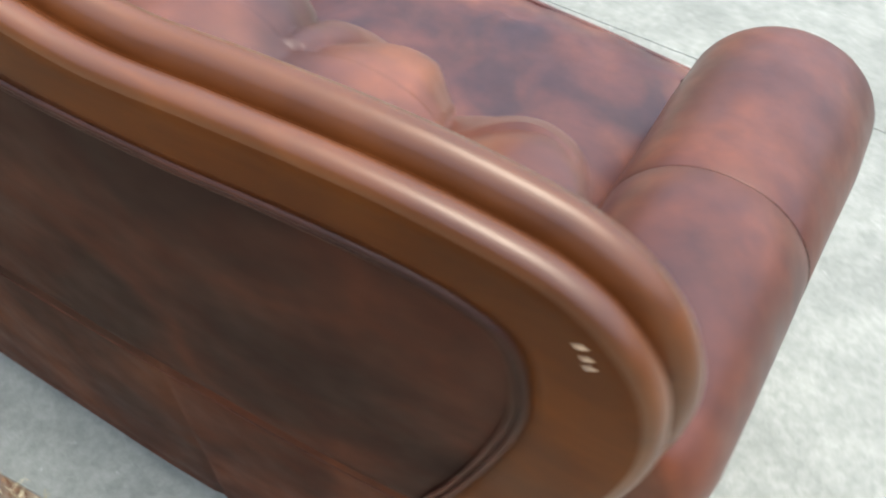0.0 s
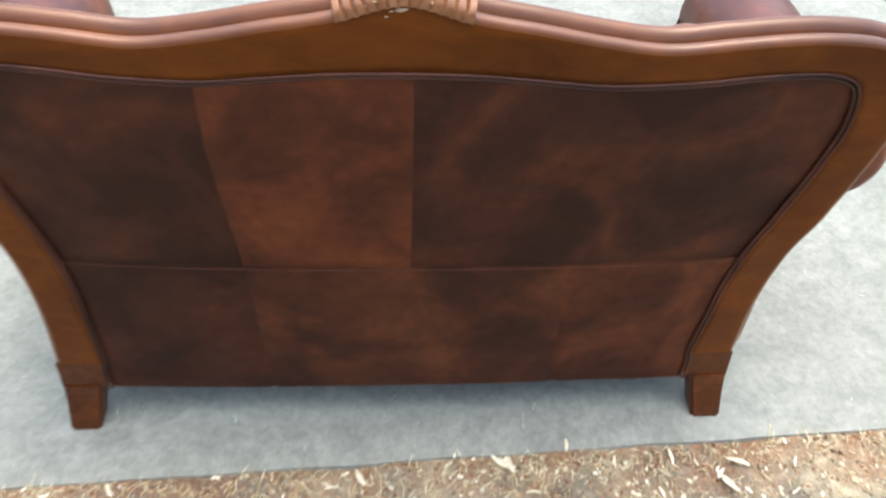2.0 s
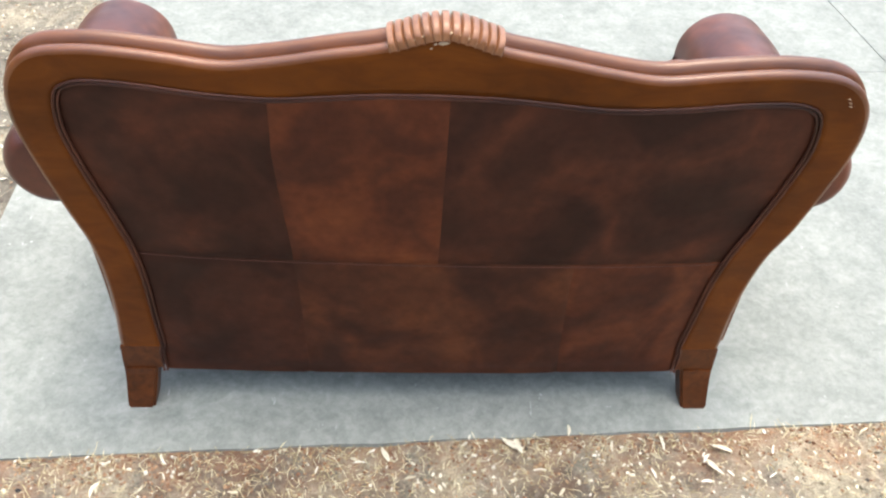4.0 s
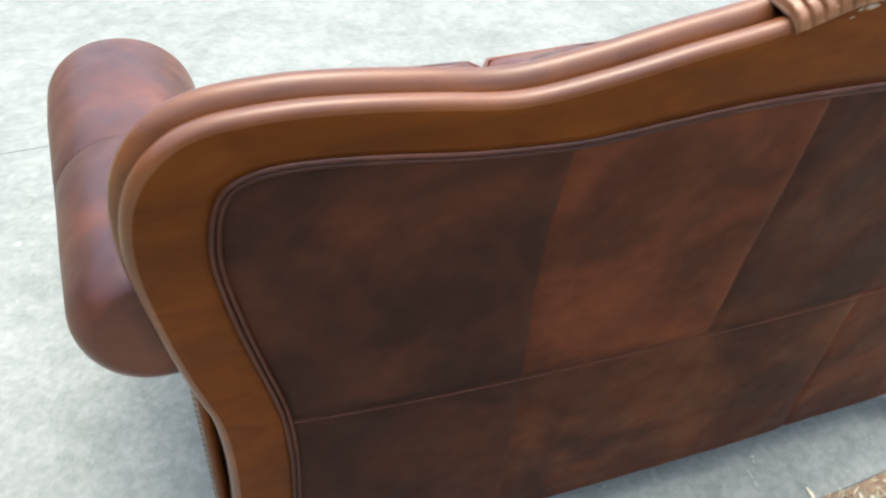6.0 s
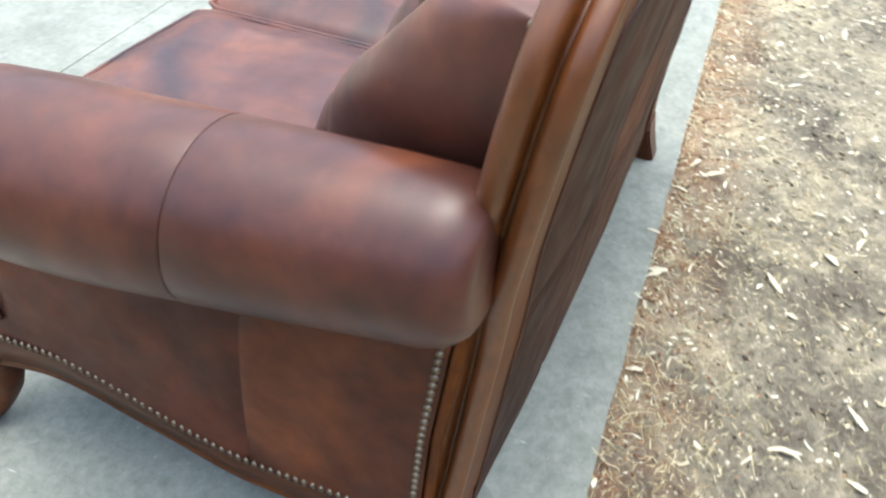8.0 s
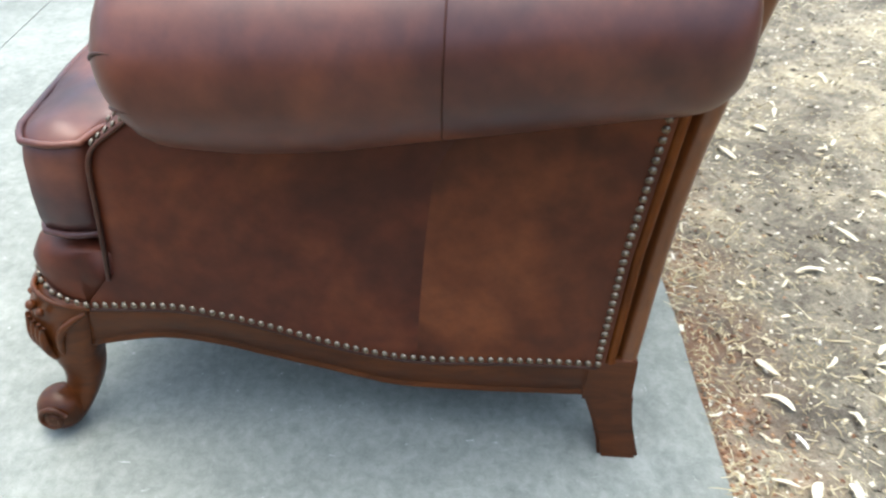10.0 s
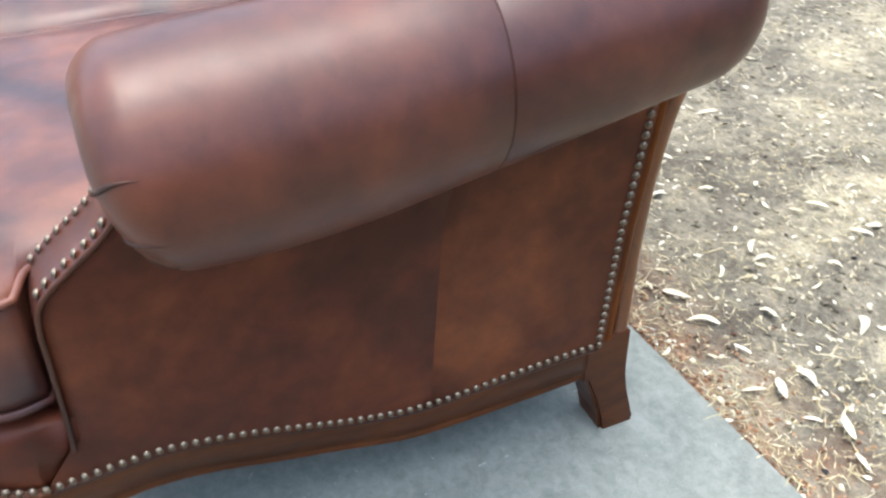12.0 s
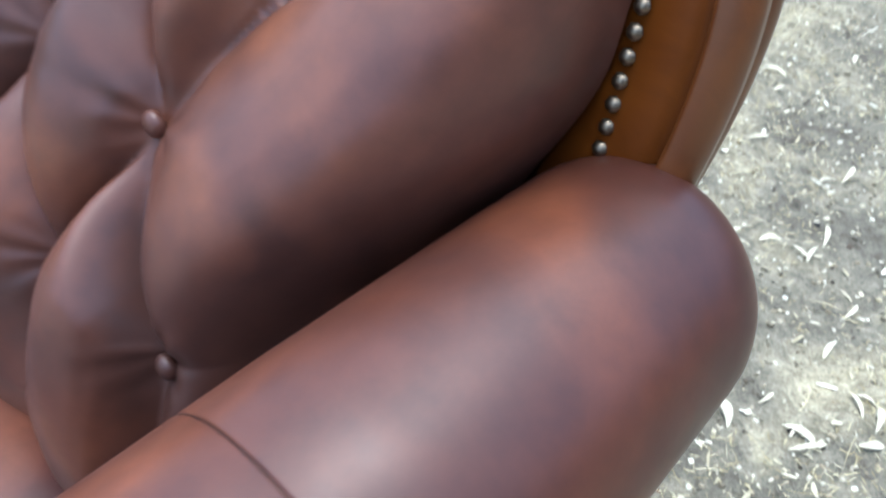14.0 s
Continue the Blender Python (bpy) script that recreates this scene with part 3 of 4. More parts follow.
def arm(s):
    n_in = 0.568

    def side_face(y, z):
        swell = 0.007 * math.sin(math.pi * min(1, max(0, (y - 0.05) / 0.66))) * math.sin(math.pi * min(1, max(0, (z - 0.16) / 0.40)))
        return SIDE_X + swell

    def back_edge(z):
        return float(np.interp(z, [0.17, 0.35, 0.53, 0.61], [0.071, 0.062, 0.043, 0.034]))

    def front_edge(z):
        return float(np.interp(z, FACING[::-1, 1], FACING[::-1, 0]))

    # outer leather in two pieces, with a seam between them
    for k, (f0, f1) in enumerate(((0.0, 0.385), (0.385, 1.0))):
        verts, nu, nv = [], 24, 24
        for i in range(nu + 1):
            for j in range(nv + 1):
                f, t = f0 + (f1 - f0) * i / nu, j / nv
                y = 0.0
                z = 0.2
                for _ in range(4):
                    y0, y1 = back_edge(z), front_edge(max(z, 0.27))
                    if z < 0.27:
                        y1 = y1 + (0.752 - y1) * min(1, (0.27 - z) / 0.05) * (1 if f > 0.9 else max(0, (f - 0.5) / 0.4))
                    y = y0 + (y1 - y0) * f
                    lo = nail_z(y) - 0.007
                    z = lo + (0.60 - lo) * t
                e = min(i, nu - i) * (f1 - f0) / nu * 0.64
                seam = 0.003 * math.exp(-(e / 0.005) ** 2) if (k == 0) == (i > nu / 2) else 0.0
                tuck = 0.006 * math.exp(-(max(0, y1 - y) / 0.006) ** 2) if z > 0.27 else 0
                verts.append((s * (side_face(y, z) - seam - tuck), y, z))
        mesh_ob("arm_side_leather", verts, grid_faces(nu + 1, nv + 1, flip=s > 0), LEATHER_SIDE_REAR if k == 0 else LEATHER_SIDE, sofa)

    # front facing and inside of the arm
    verts = []
    for y, z in FACING:
        for x, dy in ((SIDE_X - 0.001, -0.004), (SIDE_X - 0.006, 0.001), (SIDE_X - 0.025, 0.004), (0.61, 0.005), (n_in + 0.012, 0.003), (n_in + 0.003, -0.002), (n_in, -0.012)):
            verts.append((s * x, y + dy, z))
    mesh_ob("arm_facing", verts, grid_faces(len(FACING), 7, flip=s < 0), LEATHER_ARM, sofa)
    verts = []
    for i in range(25):
        z = 0.285 + 0.285 * i / 24
        for j in range(13):
            f = j / 12
            over = 0.055 * max(0.0, (z - 0.535) / 0.035) ** 1.6
            verts.append((s * (n_in - 0.008 * math.sin(math.pi * f) + over), 0.02 + (front_edge(z) - 0.010 - 0.02) * f, z))
    mesh_ob("arm_inside_leather", verts, grid_faces(25, 13, flip=s < 0), LEATHER_ARM, sofa)

    # welt along the facing's outer edge
    welt = [(s * (SIDE_X + 0.001), y - 0.001, z) for y, z in FACING if z < 0.55]
    tube("arm_welt", welt, 0.0028, PIPING_AND_CREASES, sofa)

    bm = bmesh.new()
    bmesh.ops.create_cube(bm, size=1.0, matrix=Matrix.LocRotScale((s * 0.611, 0.342, 0.375), None, (0.072, 0.504, 0.37)))
    bmesh.ops.create_cube(bm, size=1.0, matrix=Matrix.LocRotScale((s * 0.611, 0.625, 0.333), None, (0.072, 0.09, 0.225)))
    part("arm_core", bm, LEATHER_ARM, sofa, smooth=False)

    def pulled(y, z, cz):
        """The front end draws back towards its underside, where it is gathered into the facing."""
        low = min(1.0, max(0.0, (cz + 0.05 - z) / 0.15))
        t = min(1.0, max(0.0, (y - 0.50) / 0.13))
        return y - 0.036 * low * low * (3 - 2 * low) * t * t * (3 - 2 * t)

    def fuller(y, an):
        """The roll is fuller on its inner side, more so towards the front."""
        return 1 + 0.06 * min(1.0, max(0.0, (y - 0.05) / 0.20)) * max(0.0, -math.cos(an))

    # the roll, in two pieces with a seam; rounded and gathered at its ends
    def roll(y0, y1, cap0, cap1):
        verts, rings = [], []
        span = []
        if cap0:
            span += [(y0 + 0.048 * (1 - math.sin(a)), 0.66 + 0.34 * math.cos(a)) for a in np.linspace(math.pi / 2, 0, 11)]
        else:
            span += [(y0, 0.990), (y0 + 0.002, 0.998)]
        m0, m1 = y0 + 0.052, y1 - 0.053
        span += [(y, 1.0) for y in np.linspace(m0, m1, 14)]
        if cap1:
            span += [(y1 - 0.040 * (1 - math.sin(a)), 0.62 + 0.38 * math.cos(a)) for a in np.linspace(0.08, math.pi / 2, 14)]
            span += [(y1 + 0.0005, 0.5), (y1 - 0.002, 0.38), (y1 - 0.006, 0.2)]
        else:
            span += [(y1 - 0.002, 0.998), (y1, 0.990)]
        nsec = 56
        for y, k in span:
            cx, cz = arm_axis(y, s)
            for q in range(nsec):
                an = 2 * math.pi * q / nsec
                r = float(np.interp(y, [-0.02, 0.12, 0.3, 0.5], [0.082, 0.089, 0.0965, 0.1055])) * k * fuller(y, an)
                # gathers where the leather turns in at the front
                if cap1 and k < 0.97:
                    pleat = max(0.0, math.cos(an * 9 + 0.6)) ** 10
                    r *= 1 - 0.05 * pleat * (1 - k) * 4
                r *= 1 + 0.012 * noise.noise((an * 0.6, y * 5, s))
                rise = min(1.0, max(0.0, (y - 0.38) / 0.24))
                r *= 1 - 0.25 * rise * rise * max(0.0, -math.sin(an)) ** 1.5
                verts.append((s * (cx + r * math.cos(an)), pulled(y, cz + r * math.sin(an), cz), cz + r * math.sin(an)))
        faces = grid_faces(len(span), nsec, False, True, flip=s > 0)
        n = len(span)
        faces += [tuple(range(nsec)) if s > 0 else tuple(range(nsec))[::-1], tuple((n - 1) * nsec + q for q in range(nsec))[::(-1 if s > 0 else 1)]]
        outward(mesh_ob("arm_roll_leather", verts, faces, LEATHER_ARM, sofa))

    roll(0.006, 0.291, True, False)
    roll(0.291, 0.627, False, True)
    # stitched seam round the roll
    cx, cz = arm_axis(0.291, s)
    ring = [(s * (cx + 0.0955 * fuller(0.291, a) * math.cos(a)), 0.2915, cz + 0.0955 * fuller(0.291, a) * math.sin(a)) for a in np.linspace(0, 2 * math.pi, 60, endpoint=False)]
    tube("arm_roll_seam", ring, 0.0007, PIPING_AND_CREASES, sofa, closed=True, sides=5)

    # gathers drawn in at the roll's front: dark tubes paint the creases' shade
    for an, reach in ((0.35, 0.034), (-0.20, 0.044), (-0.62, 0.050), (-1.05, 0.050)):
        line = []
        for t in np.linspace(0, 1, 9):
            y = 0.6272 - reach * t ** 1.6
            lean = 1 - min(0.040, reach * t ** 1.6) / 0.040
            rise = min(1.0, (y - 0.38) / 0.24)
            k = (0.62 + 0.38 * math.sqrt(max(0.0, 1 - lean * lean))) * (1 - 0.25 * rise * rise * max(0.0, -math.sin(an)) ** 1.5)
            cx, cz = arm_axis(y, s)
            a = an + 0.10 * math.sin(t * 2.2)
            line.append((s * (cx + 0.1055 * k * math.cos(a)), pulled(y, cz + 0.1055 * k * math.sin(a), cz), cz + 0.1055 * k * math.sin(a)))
        tube("crease_shade_tube", line, [0.0005 + 0.0022 * math.sin(math.pi * t) ** 1.5 for t in np.linspace(0, 1, 9)], PIPING_AND_CREASES, sofa, sides=5)

    # shaped wooden rail under the side
    verts = []
    for y in np.linspace(0.090, 0.760, 70):
        lo, hi = rail_z(y), nail_z(min(y, 0.75)) - 0.008
        for x, z in ((0.62, hi), (0.651, hi), (0.6525, hi - 0.004), (0.6525, lo + 0.012), (0.6500, lo + 0.010), (0.6515, lo + 0.006), (0.6535, lo + 0.003), (0.652, lo), (0.62, lo)):
            verts.append((s * x, y, z))
    faces = grid_faces(70, 9, False, True, flip=s < 0) + [tuple(range(9)), tuple(69 * 9 + k for k in range(9))]
    mesh_ob("side_rail", verts, faces, WOOD_DARK, sofa, "wavy dark wooden side rail")
    cord = [(s * 0.654, y, nail_z(y) - 0.009) for y in np.linspace(0.080, 0.75, 60)]
    tube("side_rail_welt", cord, 0.003, PIPING_AND_CREASES, sofa, sides=6)
    cord = [(s * 0.6475, back_edge(z) - 0.0075, z) for z in np.linspace(0.172, 0.57, 30)]
    tube("post_bead", cord, 0.0075, WOOD, sofa, sides=10)


# one arm sits a little further out than the other
ARM_OUT, ARM_UP = 0.018, 0.007
for s in (-1, 1):
    before = set(sofa.children)
    arm(s)
    for ob in set(sofa.children) - before:
        for v in ob.data.vertices:
            v.co.x += ARM_OUT if s > 0 else 0.0
            v.co.z += ARM_UP if s > 0 and v.co.z > 0.3 else 0.0

# ---- seat ----
def cushion(s):
    plan = [(0.004, 0.30), (0.004, 0.55), (0.004, 0.79), (0.02, 0.818), (0.20, 0.826), (0.42, 0.826), (0.60, 0.816), (0.632, 0.800), (0.640, 0.765), (0.632, 0.730), (0.60, 0.722), (0.586, 0.716), (0.578, 0.70), (0.578, 0.50), (0.578, 0.30), (0.30, 0.28)]
    line = even(np.array(plan + plan[:1]), 161)[:-1]
    line[:, 0] *= 1.03 if s > 0 else 1.01
    mid = np.array([0.29, 0.72])
    n = len(line)
    sect = [(0.330, 0.90), (0.336, 0.985), (0.36, 1.008), (0.40, 1.014), (0.44, 1.008), (0.462, 0.99), (0.470, 0.965)]
    for k in np.linspace(0.93, 0.0, 22)[:-1]:
        sect.append((0.470 + 0.028 * (1 - ((k - 0.0) / 0.965) ** 2.2), k))
    verts = []
    for height, k in sect:
        for p in line:
            z = height
            q = mid + (p - mid) * k
            if z > 0.465:
                if k < 0.94:
                    near = min(1.0, float(np.min(np.hypot(line[:, 0] - q[0], line[:, 1] - q[1]))) / 0.13)
                    z = 0.469 + 0.029 * (1 - (1 - near) ** 2.4)
                z_ = z + 0.007 * noise.noise((q[0] * 5 * s, q[1] * 5, 0.2)) + 0.002 * noise.noise((q[0] * 30 * s, q[1] * 12, 1.2))
                # gathers in the outer front corner
                d = math.hypot(q[0] - 0.60, q[1] - 0.74)
                if d < 0.16:
                    z_ += 0.0007 * math.sin(math.atan2(q[1] - 0.74, q[0] - 0.60) * 15) * (1 - d / 0.16) * min(1, d / 0.03)
            else:
                z_ = z
            verts.append((s * q[0], q[1] * 0.986, z_ * 0.965))
    verts.append((s * mid[0], mid[1] * 0.986, 0.482))
    faces = grid_faces(len(sect), n, False, True)
    faces += [tuple(range(n))] + [((len(sect) - 1) * n + k, (len(sect) - 1) * n + (k + 1) % n, len(verts) - 1) for k in range(n)]
    ob = outward(mesh_ob("seat_cushion", verts, faces, LEATHER_SEAT, sofa, "plump red-brown leather seat cushion"))
    for z in (0.468, 0.336):
        tube("cushion_piping", [(s * (mid[0] + (p[0] - mid[0]) * 0.995), (mid[1] + (p[1] - mid[1]) * 0.995) * 0.986, z * 0.965) for p in line], 0.0048, LEATHER_SEAT, ob, closed=True, sides=7)


for s in (-1, 1):
    cushion(s)


def front_rail():
    verts = []
    sec = [(0.69, 0.306), (0.75, 0.308), (0.796, 0.303), (0.824, 0.289), (0.836, 0.267), (0.834, 0.246), (0.827, 0.230), (0.820, 0.2225), (0.71, 0.2225)]
    xs = np.concatenate([-0.6525 + 0.0625 * np.linspace(0, 1, 14) ** 2, np.linspace(-0.58, 0.58, 32), 0.6525 - 0.0625 * np.linspace(1, 0, 14) ** 2])
    for x in xs:
        round_off = min(1.0, max(0.0, (abs(x) - 0.585) / 0.0676))
        k = (0.062 + 0.086 * math.sqrt(1 - round_off ** 2.2)) / 0.148
        for y, z in sec:
            verts.append((x, 0.69 + (y - 0.69) * k, z))
    faces = grid_faces(60, len(sec), False, True, True) + [tuple(range(len(sec)))[::-1], tuple(59 * len(sec) + k for k in range(len(sec)))]
    mesh_ob("front_border", verts, faces, LEATHER_SIDE, sofa, "padded leather border under the seat")
    verts = []
    for x in xs:
        dip = 0.02 * math.cos(x / 0.652 * math.pi * 2) * (1 - abs(x) / 0.7)
        for y, z in ((0.71, 0.2235), (0.786, 0.2235), (0.789, 0.219), (0.789, 0.172 - dip), (0.786, 0.166 - dip), (0.71, 0.166 - dip)):
            verts.append((x * 0.985, y, z))
    faces = grid_faces(60, 6, False, True, True) + [tuple(range(6))[::-1], tuple(59 * 6 + k for k in range(6))]
    mesh_ob("front_rail", verts, faces, WOOD_DARK, sofa)


front_rail()
bm = bmesh.new()
bmesh.ops.create_cube(bm, size=1.0, matrix=Matrix.LocRotScale((0, 0.40, 0.248), None, (1.16, 0.66, 0.085)))
part("seat_deck", bm, CLOTH, sofa, "black dust cloth under the seat", smooth=False)
bm = bmesh.new()
bmesh.ops.create_cube(bm, size=1.0, matrix=Matrix.LocRotScale((0, 0.072, 0.48), Euler((radians(7), 0, 0)), (1.10, 0.045, 0.70)))
part("back_padding", bm, CLOTH, sofa, smooth=False)

# ---- tufted inside back ----
PITCH, ROW0, ROWH = 0.1268, 0.600, 0.118
PROFILE = smooth_line([(0.283, 0.404), (0.284, 0.471), (0.279, 0.534), (0.262, 0.593), (0.206, 0.715), (0.156, 0.785), (0.118, 0.806), (0.076, 0.815), (0.030, 0.816), (-0.035, 0.814)], 240)
PTAN = np.gradient(PROFILE, axis=0)
PTAN /= np.linalg.norm(PTAN, axis=1)[:, None]
PNOR = np.stack([PTAN[:, 1], -PTAN[:, 0]], axis=1)


def beyond_field(p, q):
    """How far a place lies past the outermost buttons, where the plain end bulges in between them."""
    return min(p + q / 2 - 4, p - q / 2 - 3) * PITCH + 0.020 * math.sin(math.pi * min(1.0, q)) ** 0.8


def tuft(x, z, share):
    """How far the stuffing stands out between the buttons."""
    p, q = abs(x) / PITCH, min(2.0, max(0.0, (z - ROW0) / ROWH)) if share < 0.8 else 2.0
    a, b = p + q / 2, p - q / 2
    out = beyond_field(p, q)
    low = min(1.0, max(0.0, (ROW0 - z) / 0.10))
    if out > 0:
        f = min(1.0, out / 0.085)
        h = 0.010 * f - 0.013 * (1 - f) ** 2 * (1 - low) * (share < 0.8)
    else:
        sa, sb = math.sin(math.pi * a), math.sin(math.pi * b)
        w = ((math.sqrt(sa * sa + 0.0064) - 0.08) * (math.sqrt(sb * sb + 0.0064) - 0.08) / 0.846) ** 0.41
        e = min(1.0, max(0.0, (share - 0.62) / 0.15))
        w += (1 - w) * 0.4 * e
        lobe = 1 + 0.16 * noise.noise((math.floor(a) * 3.1 + 0.4 * math.copysign(1, x), math.floor(b) * 2.7, 0.5))
        h = 0.064 * (w * (1 - 0.75 * low) + 0.5 * low) * (1 - 0.42 * e) * (1 - 0.25 * min(1.0, max(0.0, (z - 0.62) / 0.1))) * (1 - 0.15 * min(1.0, max(0.0, (p - 2.4) / 0.8))) * lobe * math.sin(math.pi / 2 * min(1.0, -out / 0.026)) + 0.003 * e - 0.012 * (1 - e) * (1 - low)
    # gathers drawn towards each button
    row = round(min(1.0, q))
    col = round(p - 0.5 * row) + 0.5 * row
    dx, dz = (p - col) * PITCH, z - ROW0 - row * ROWH
    d = math.hypot(dx, dz)
    if d < 0.06 and share < 0.7 and col < 4.3:
        h += 0.0010 * math.sin(math.atan2(dz, dx) * 9 + col * 2.3 + 2 * noise.noise((col * 3, row * 5, 0.3))) * math.exp(-((d - 0.022) / 0.014) ** 2)
    return h + 0.0012 * noise.noise((x * 16, z * 16, 3.1))


# the plain stuffed ends beside the buttoned field swell to an outline of their own
BOLSTER = smooth_line([(0.300, 0.404), (0.303, 0.47), (0.300, 0.54), (0.288, 0.60), (0.266, 0.645), (0.240, 0.69), (0.212, 0.725), (0.174, 0.768), (0.143, 0.805), (0.112, 0.839), (0.070, 0.858), (0.020, 0.860), (-0.035, 0.850)], 240)


def bolster_share(x, z, share):
    p, q = abs(x) / PITCH, min(2.0, max(0.0, (z - ROW0) / ROWH)) if share < 0.8 else 2.0
    f = min(1.0, max(0.0, beyond_field(p, q) / 0.065))
    return math.sin(math.pi / 2 * f)


def inside_back():
    xs = np.concatenate([-0.606 + 0.046 * np.linspace(0, 1, 24) ** 2, np.linspace(-0.556, 0.556, 520), 0.606 - 0.046 * np.linspace(1, 0, 24) ** 2])
    verts = []
    for x in xs:
        side = min(1.0, max(0.0, (abs(x) - 0.465) / 0.1412))
        for i, ((y, z), n) in enumerate(zip(PROFILE, PNOR)):
            share = i / 239
            full = min(1.0, max(0.0, (z - 0.60) / 0.25))
            full *= full * (3 - 2 * full)
            turn = math.sqrt(max(0.0, 1 - side ** (2.6 + 3.0 * full)))
            h = tuft(x, z, share)
            fade = min(1.0, (1 - share) / 0.10)
            h *= math.sqrt(max(0.0, 1 - (1 - fade) ** 2))
            zz, yy = z + n[1] * h, y + n[0] * h
            w = bolster_share(x, z, share)
            yy, zz = yy + (BOLSTER[i][0] - y) * w, zz + (BOLSTER[i][1] - z) * w
            post = float(np.interp(zz, EDGE_Z, EDGE_D)) + 0.054
            yy = post + (yy - post) * turn if yy > post else yy
            zz -= 0.015 * (1 - turn) * max(0.0, (zz - 0.72) / 0.2)
            up = min(1.0, max(0.0, (zz - 0.62) / 0.16))
            end = 0.580 + 0.050 * up * up * (3 - 2 * up)
            xx = x if abs(x) < 0.47 else math.copysign(0.47 + (abs(x) - 0.47) * (end - 0.47) / 0.136, x)
            verts.append((xx, yy, zz))
    return mesh_ob("tufted_back", verts, grid_faces(len(xs), 240, flip=True), LEATHER_TUFT, sofa, "deep-buttoned leather inside back")


tufted = inside_back()


def ball(name, place, r, mat, parent, flat=1.0, label=""):
    bm = bmesh.new()
    bmesh.ops.create_uvsphere(bm, u_segments=14, v_segments=8, radius=r)
    for v in bm.verts:
        v.co.y *= flat
        v.co += Vector(place)
    return part(name, bm, mat, parent, label)


for row in range(2):
    count = 9 - row
    z = ROW0 + row * ROWH
    for k in range(count):
        x = (k - (count - 1) / 2) * PITCH
        y = float(np.interp(z, PROFILE[:170, 1], PROFILE[:170, 0]))
        ball("button", (x, y - 0.004, z - 0.003), 0.0090, LEATHER_TUFT, tufted, 0.7)


# ---- front legs ----
def front_leg(s):
    """A cabriole leg: a square knee with its outer front corner cut off, a waist, and a scrolled foot."""
    # height, centre x and y, size, and how far the ridge beside the cut corner has moved forward
    steps = [(0.223, 0.618, 0.792, 1.20, 0.0), (0.194, 0.615, 0.799, 1.38, 0.25), (0.165, 0.617, 0.800, 1.34, 0.6), (0.142, 0.621, 0.799, 1.18, 0.9), (0.115, 0.628, 0.796, 0.92, 1.0),
             (0.09, 0.632, 0.791, 0.76, 1.0), (0.064, 0.634, 0.795, 0.68, 1.0), (0.043, 0.642, 0.803, 0.66, 1.0), (0.021, 0.652, 0.812, 0.58, 1.0)]
    fine = smooth_line(steps, 44)
    verts = []
    for z, cx, cy, k, f in fine:
        ring = np.array([(-0.032, -0.036), (0.030, -0.036), (0.036, -0.012 + 0.022 * f), (0.010 + 0.006 * f, 0.038), (-0.032, 0.038)])
        for _ in range(2):
            nxt = np.roll(ring, -1, axis=0)
            ring = np.stack([0.8 * ring + 0.2 * nxt, 0.2 * ring + 0.8 * nxt], axis=1).reshape(-1, 2)
        verts += [(s * (cx + k * u), cy + k * v, z) for u, v in ring]
    n = 20
    faces = grid_faces(len(fine), n, False, True) + [tuple(range(n)), tuple((len(fine) - 1) * n + k for k in range(n))]
    leg = outward(mesh_ob("front_leg", verts, faces, WOOD_DARK, sofa, "carved cabriole front leg with scrolled foot"))
    bm = bmesh.new()
    bmesh.ops.create_uvsphere(bm, u_segments=20, v_segments=14, radius=0.034)
    for v in bm.verts:
        v.co.z *= 0.98
        v.co += Vector((s * 0.660, 0.825, 0.0335))
    part("scroll_foot", bm, WOOD_DARK, leg)
    # scroll volute on the foot's outside
    vol = [(s * (0.660 + 0.030), 0.825 + (0.004 + 0.018 * a / 9) * math.cos(a), 0.035 + (0.004 + 0.018 * a / 9) * math.sin(a)) for a in np.linspace(0, 9, 40)]
    tube("volute", vol, 0.0045, WOOD_DARK, leg, sides=7)
    # flutes fanned over the cut corner and the front, below a plain field
    for k in range(7):
        t = k / 6
        top = (float(np.interp(t, [0, 0.6, 1], [0.662, 0.636, 0.594])), float(np.interp(t, [0, 0.6, 1], [0.817, 0.852, 0.855])), 0.181)
        low = (float(np.interp(t, [0, 0.6, 1], [0.658, 0.641, 0.607])), float(np.interp(t, [0, 0.6, 1], [0.812, 0.833, 0.837])), 0.125)
        line = [(s * (top[0] + (low[0] - top[0]) * q + 0.004 * math.sin(math.pi * q)), top[1] + (low[1] - top[1]) * q + 0.004 * math.sin(math.pi * q), top[2] + (low[2] - top[2]) * q) for q in np.linspace(0, 1, 10)]
        tube("knee_flute", line, [0.0026 + 0.0038 * math.sin(math.pi * q) for q in np.linspace(0.05, 0.9, 10)], WOOD_DARK, leg, sides=8)
    for x, y, z, r in ((0.642, 0.836, 0.204, 0.0075), (0.656, 0.818, 0.203, 0.0060), (0.612, 0.848, 0.204, 0.0055)):
        ball("carved_bead", (s * x, y, z), r, WOOD_DARK, leg)
    # raised scroll that edges the knee towards the side rail
    edge = [(s * 0.654, 0.756, 0.206), (s * 0.662, 0.772, 0.198), (s * 0.666, 0.790, 0.180), (s * 0.664, 0.797, 0.155), (s * 0.656, 0.800, 0.130)]
    tube("knee_scroll", smooth_line(edge, 20), [0.0025 + 0.0035 * math.sin(math.pi * q) for q in np.linspace(0.1, 0.9, 20)], WOOD_DARK, leg, sides=8)
    # fillet under the upholstery
    fillet = [(s * 0.655, 0.747, 0.2165), (s * 0.656, 0.779, 0.2175), (s * 0.648, 0.807, 0.220), (s * 0.628, 0.833, 0.225), (s * 0.58, 0.841, 0.227)]
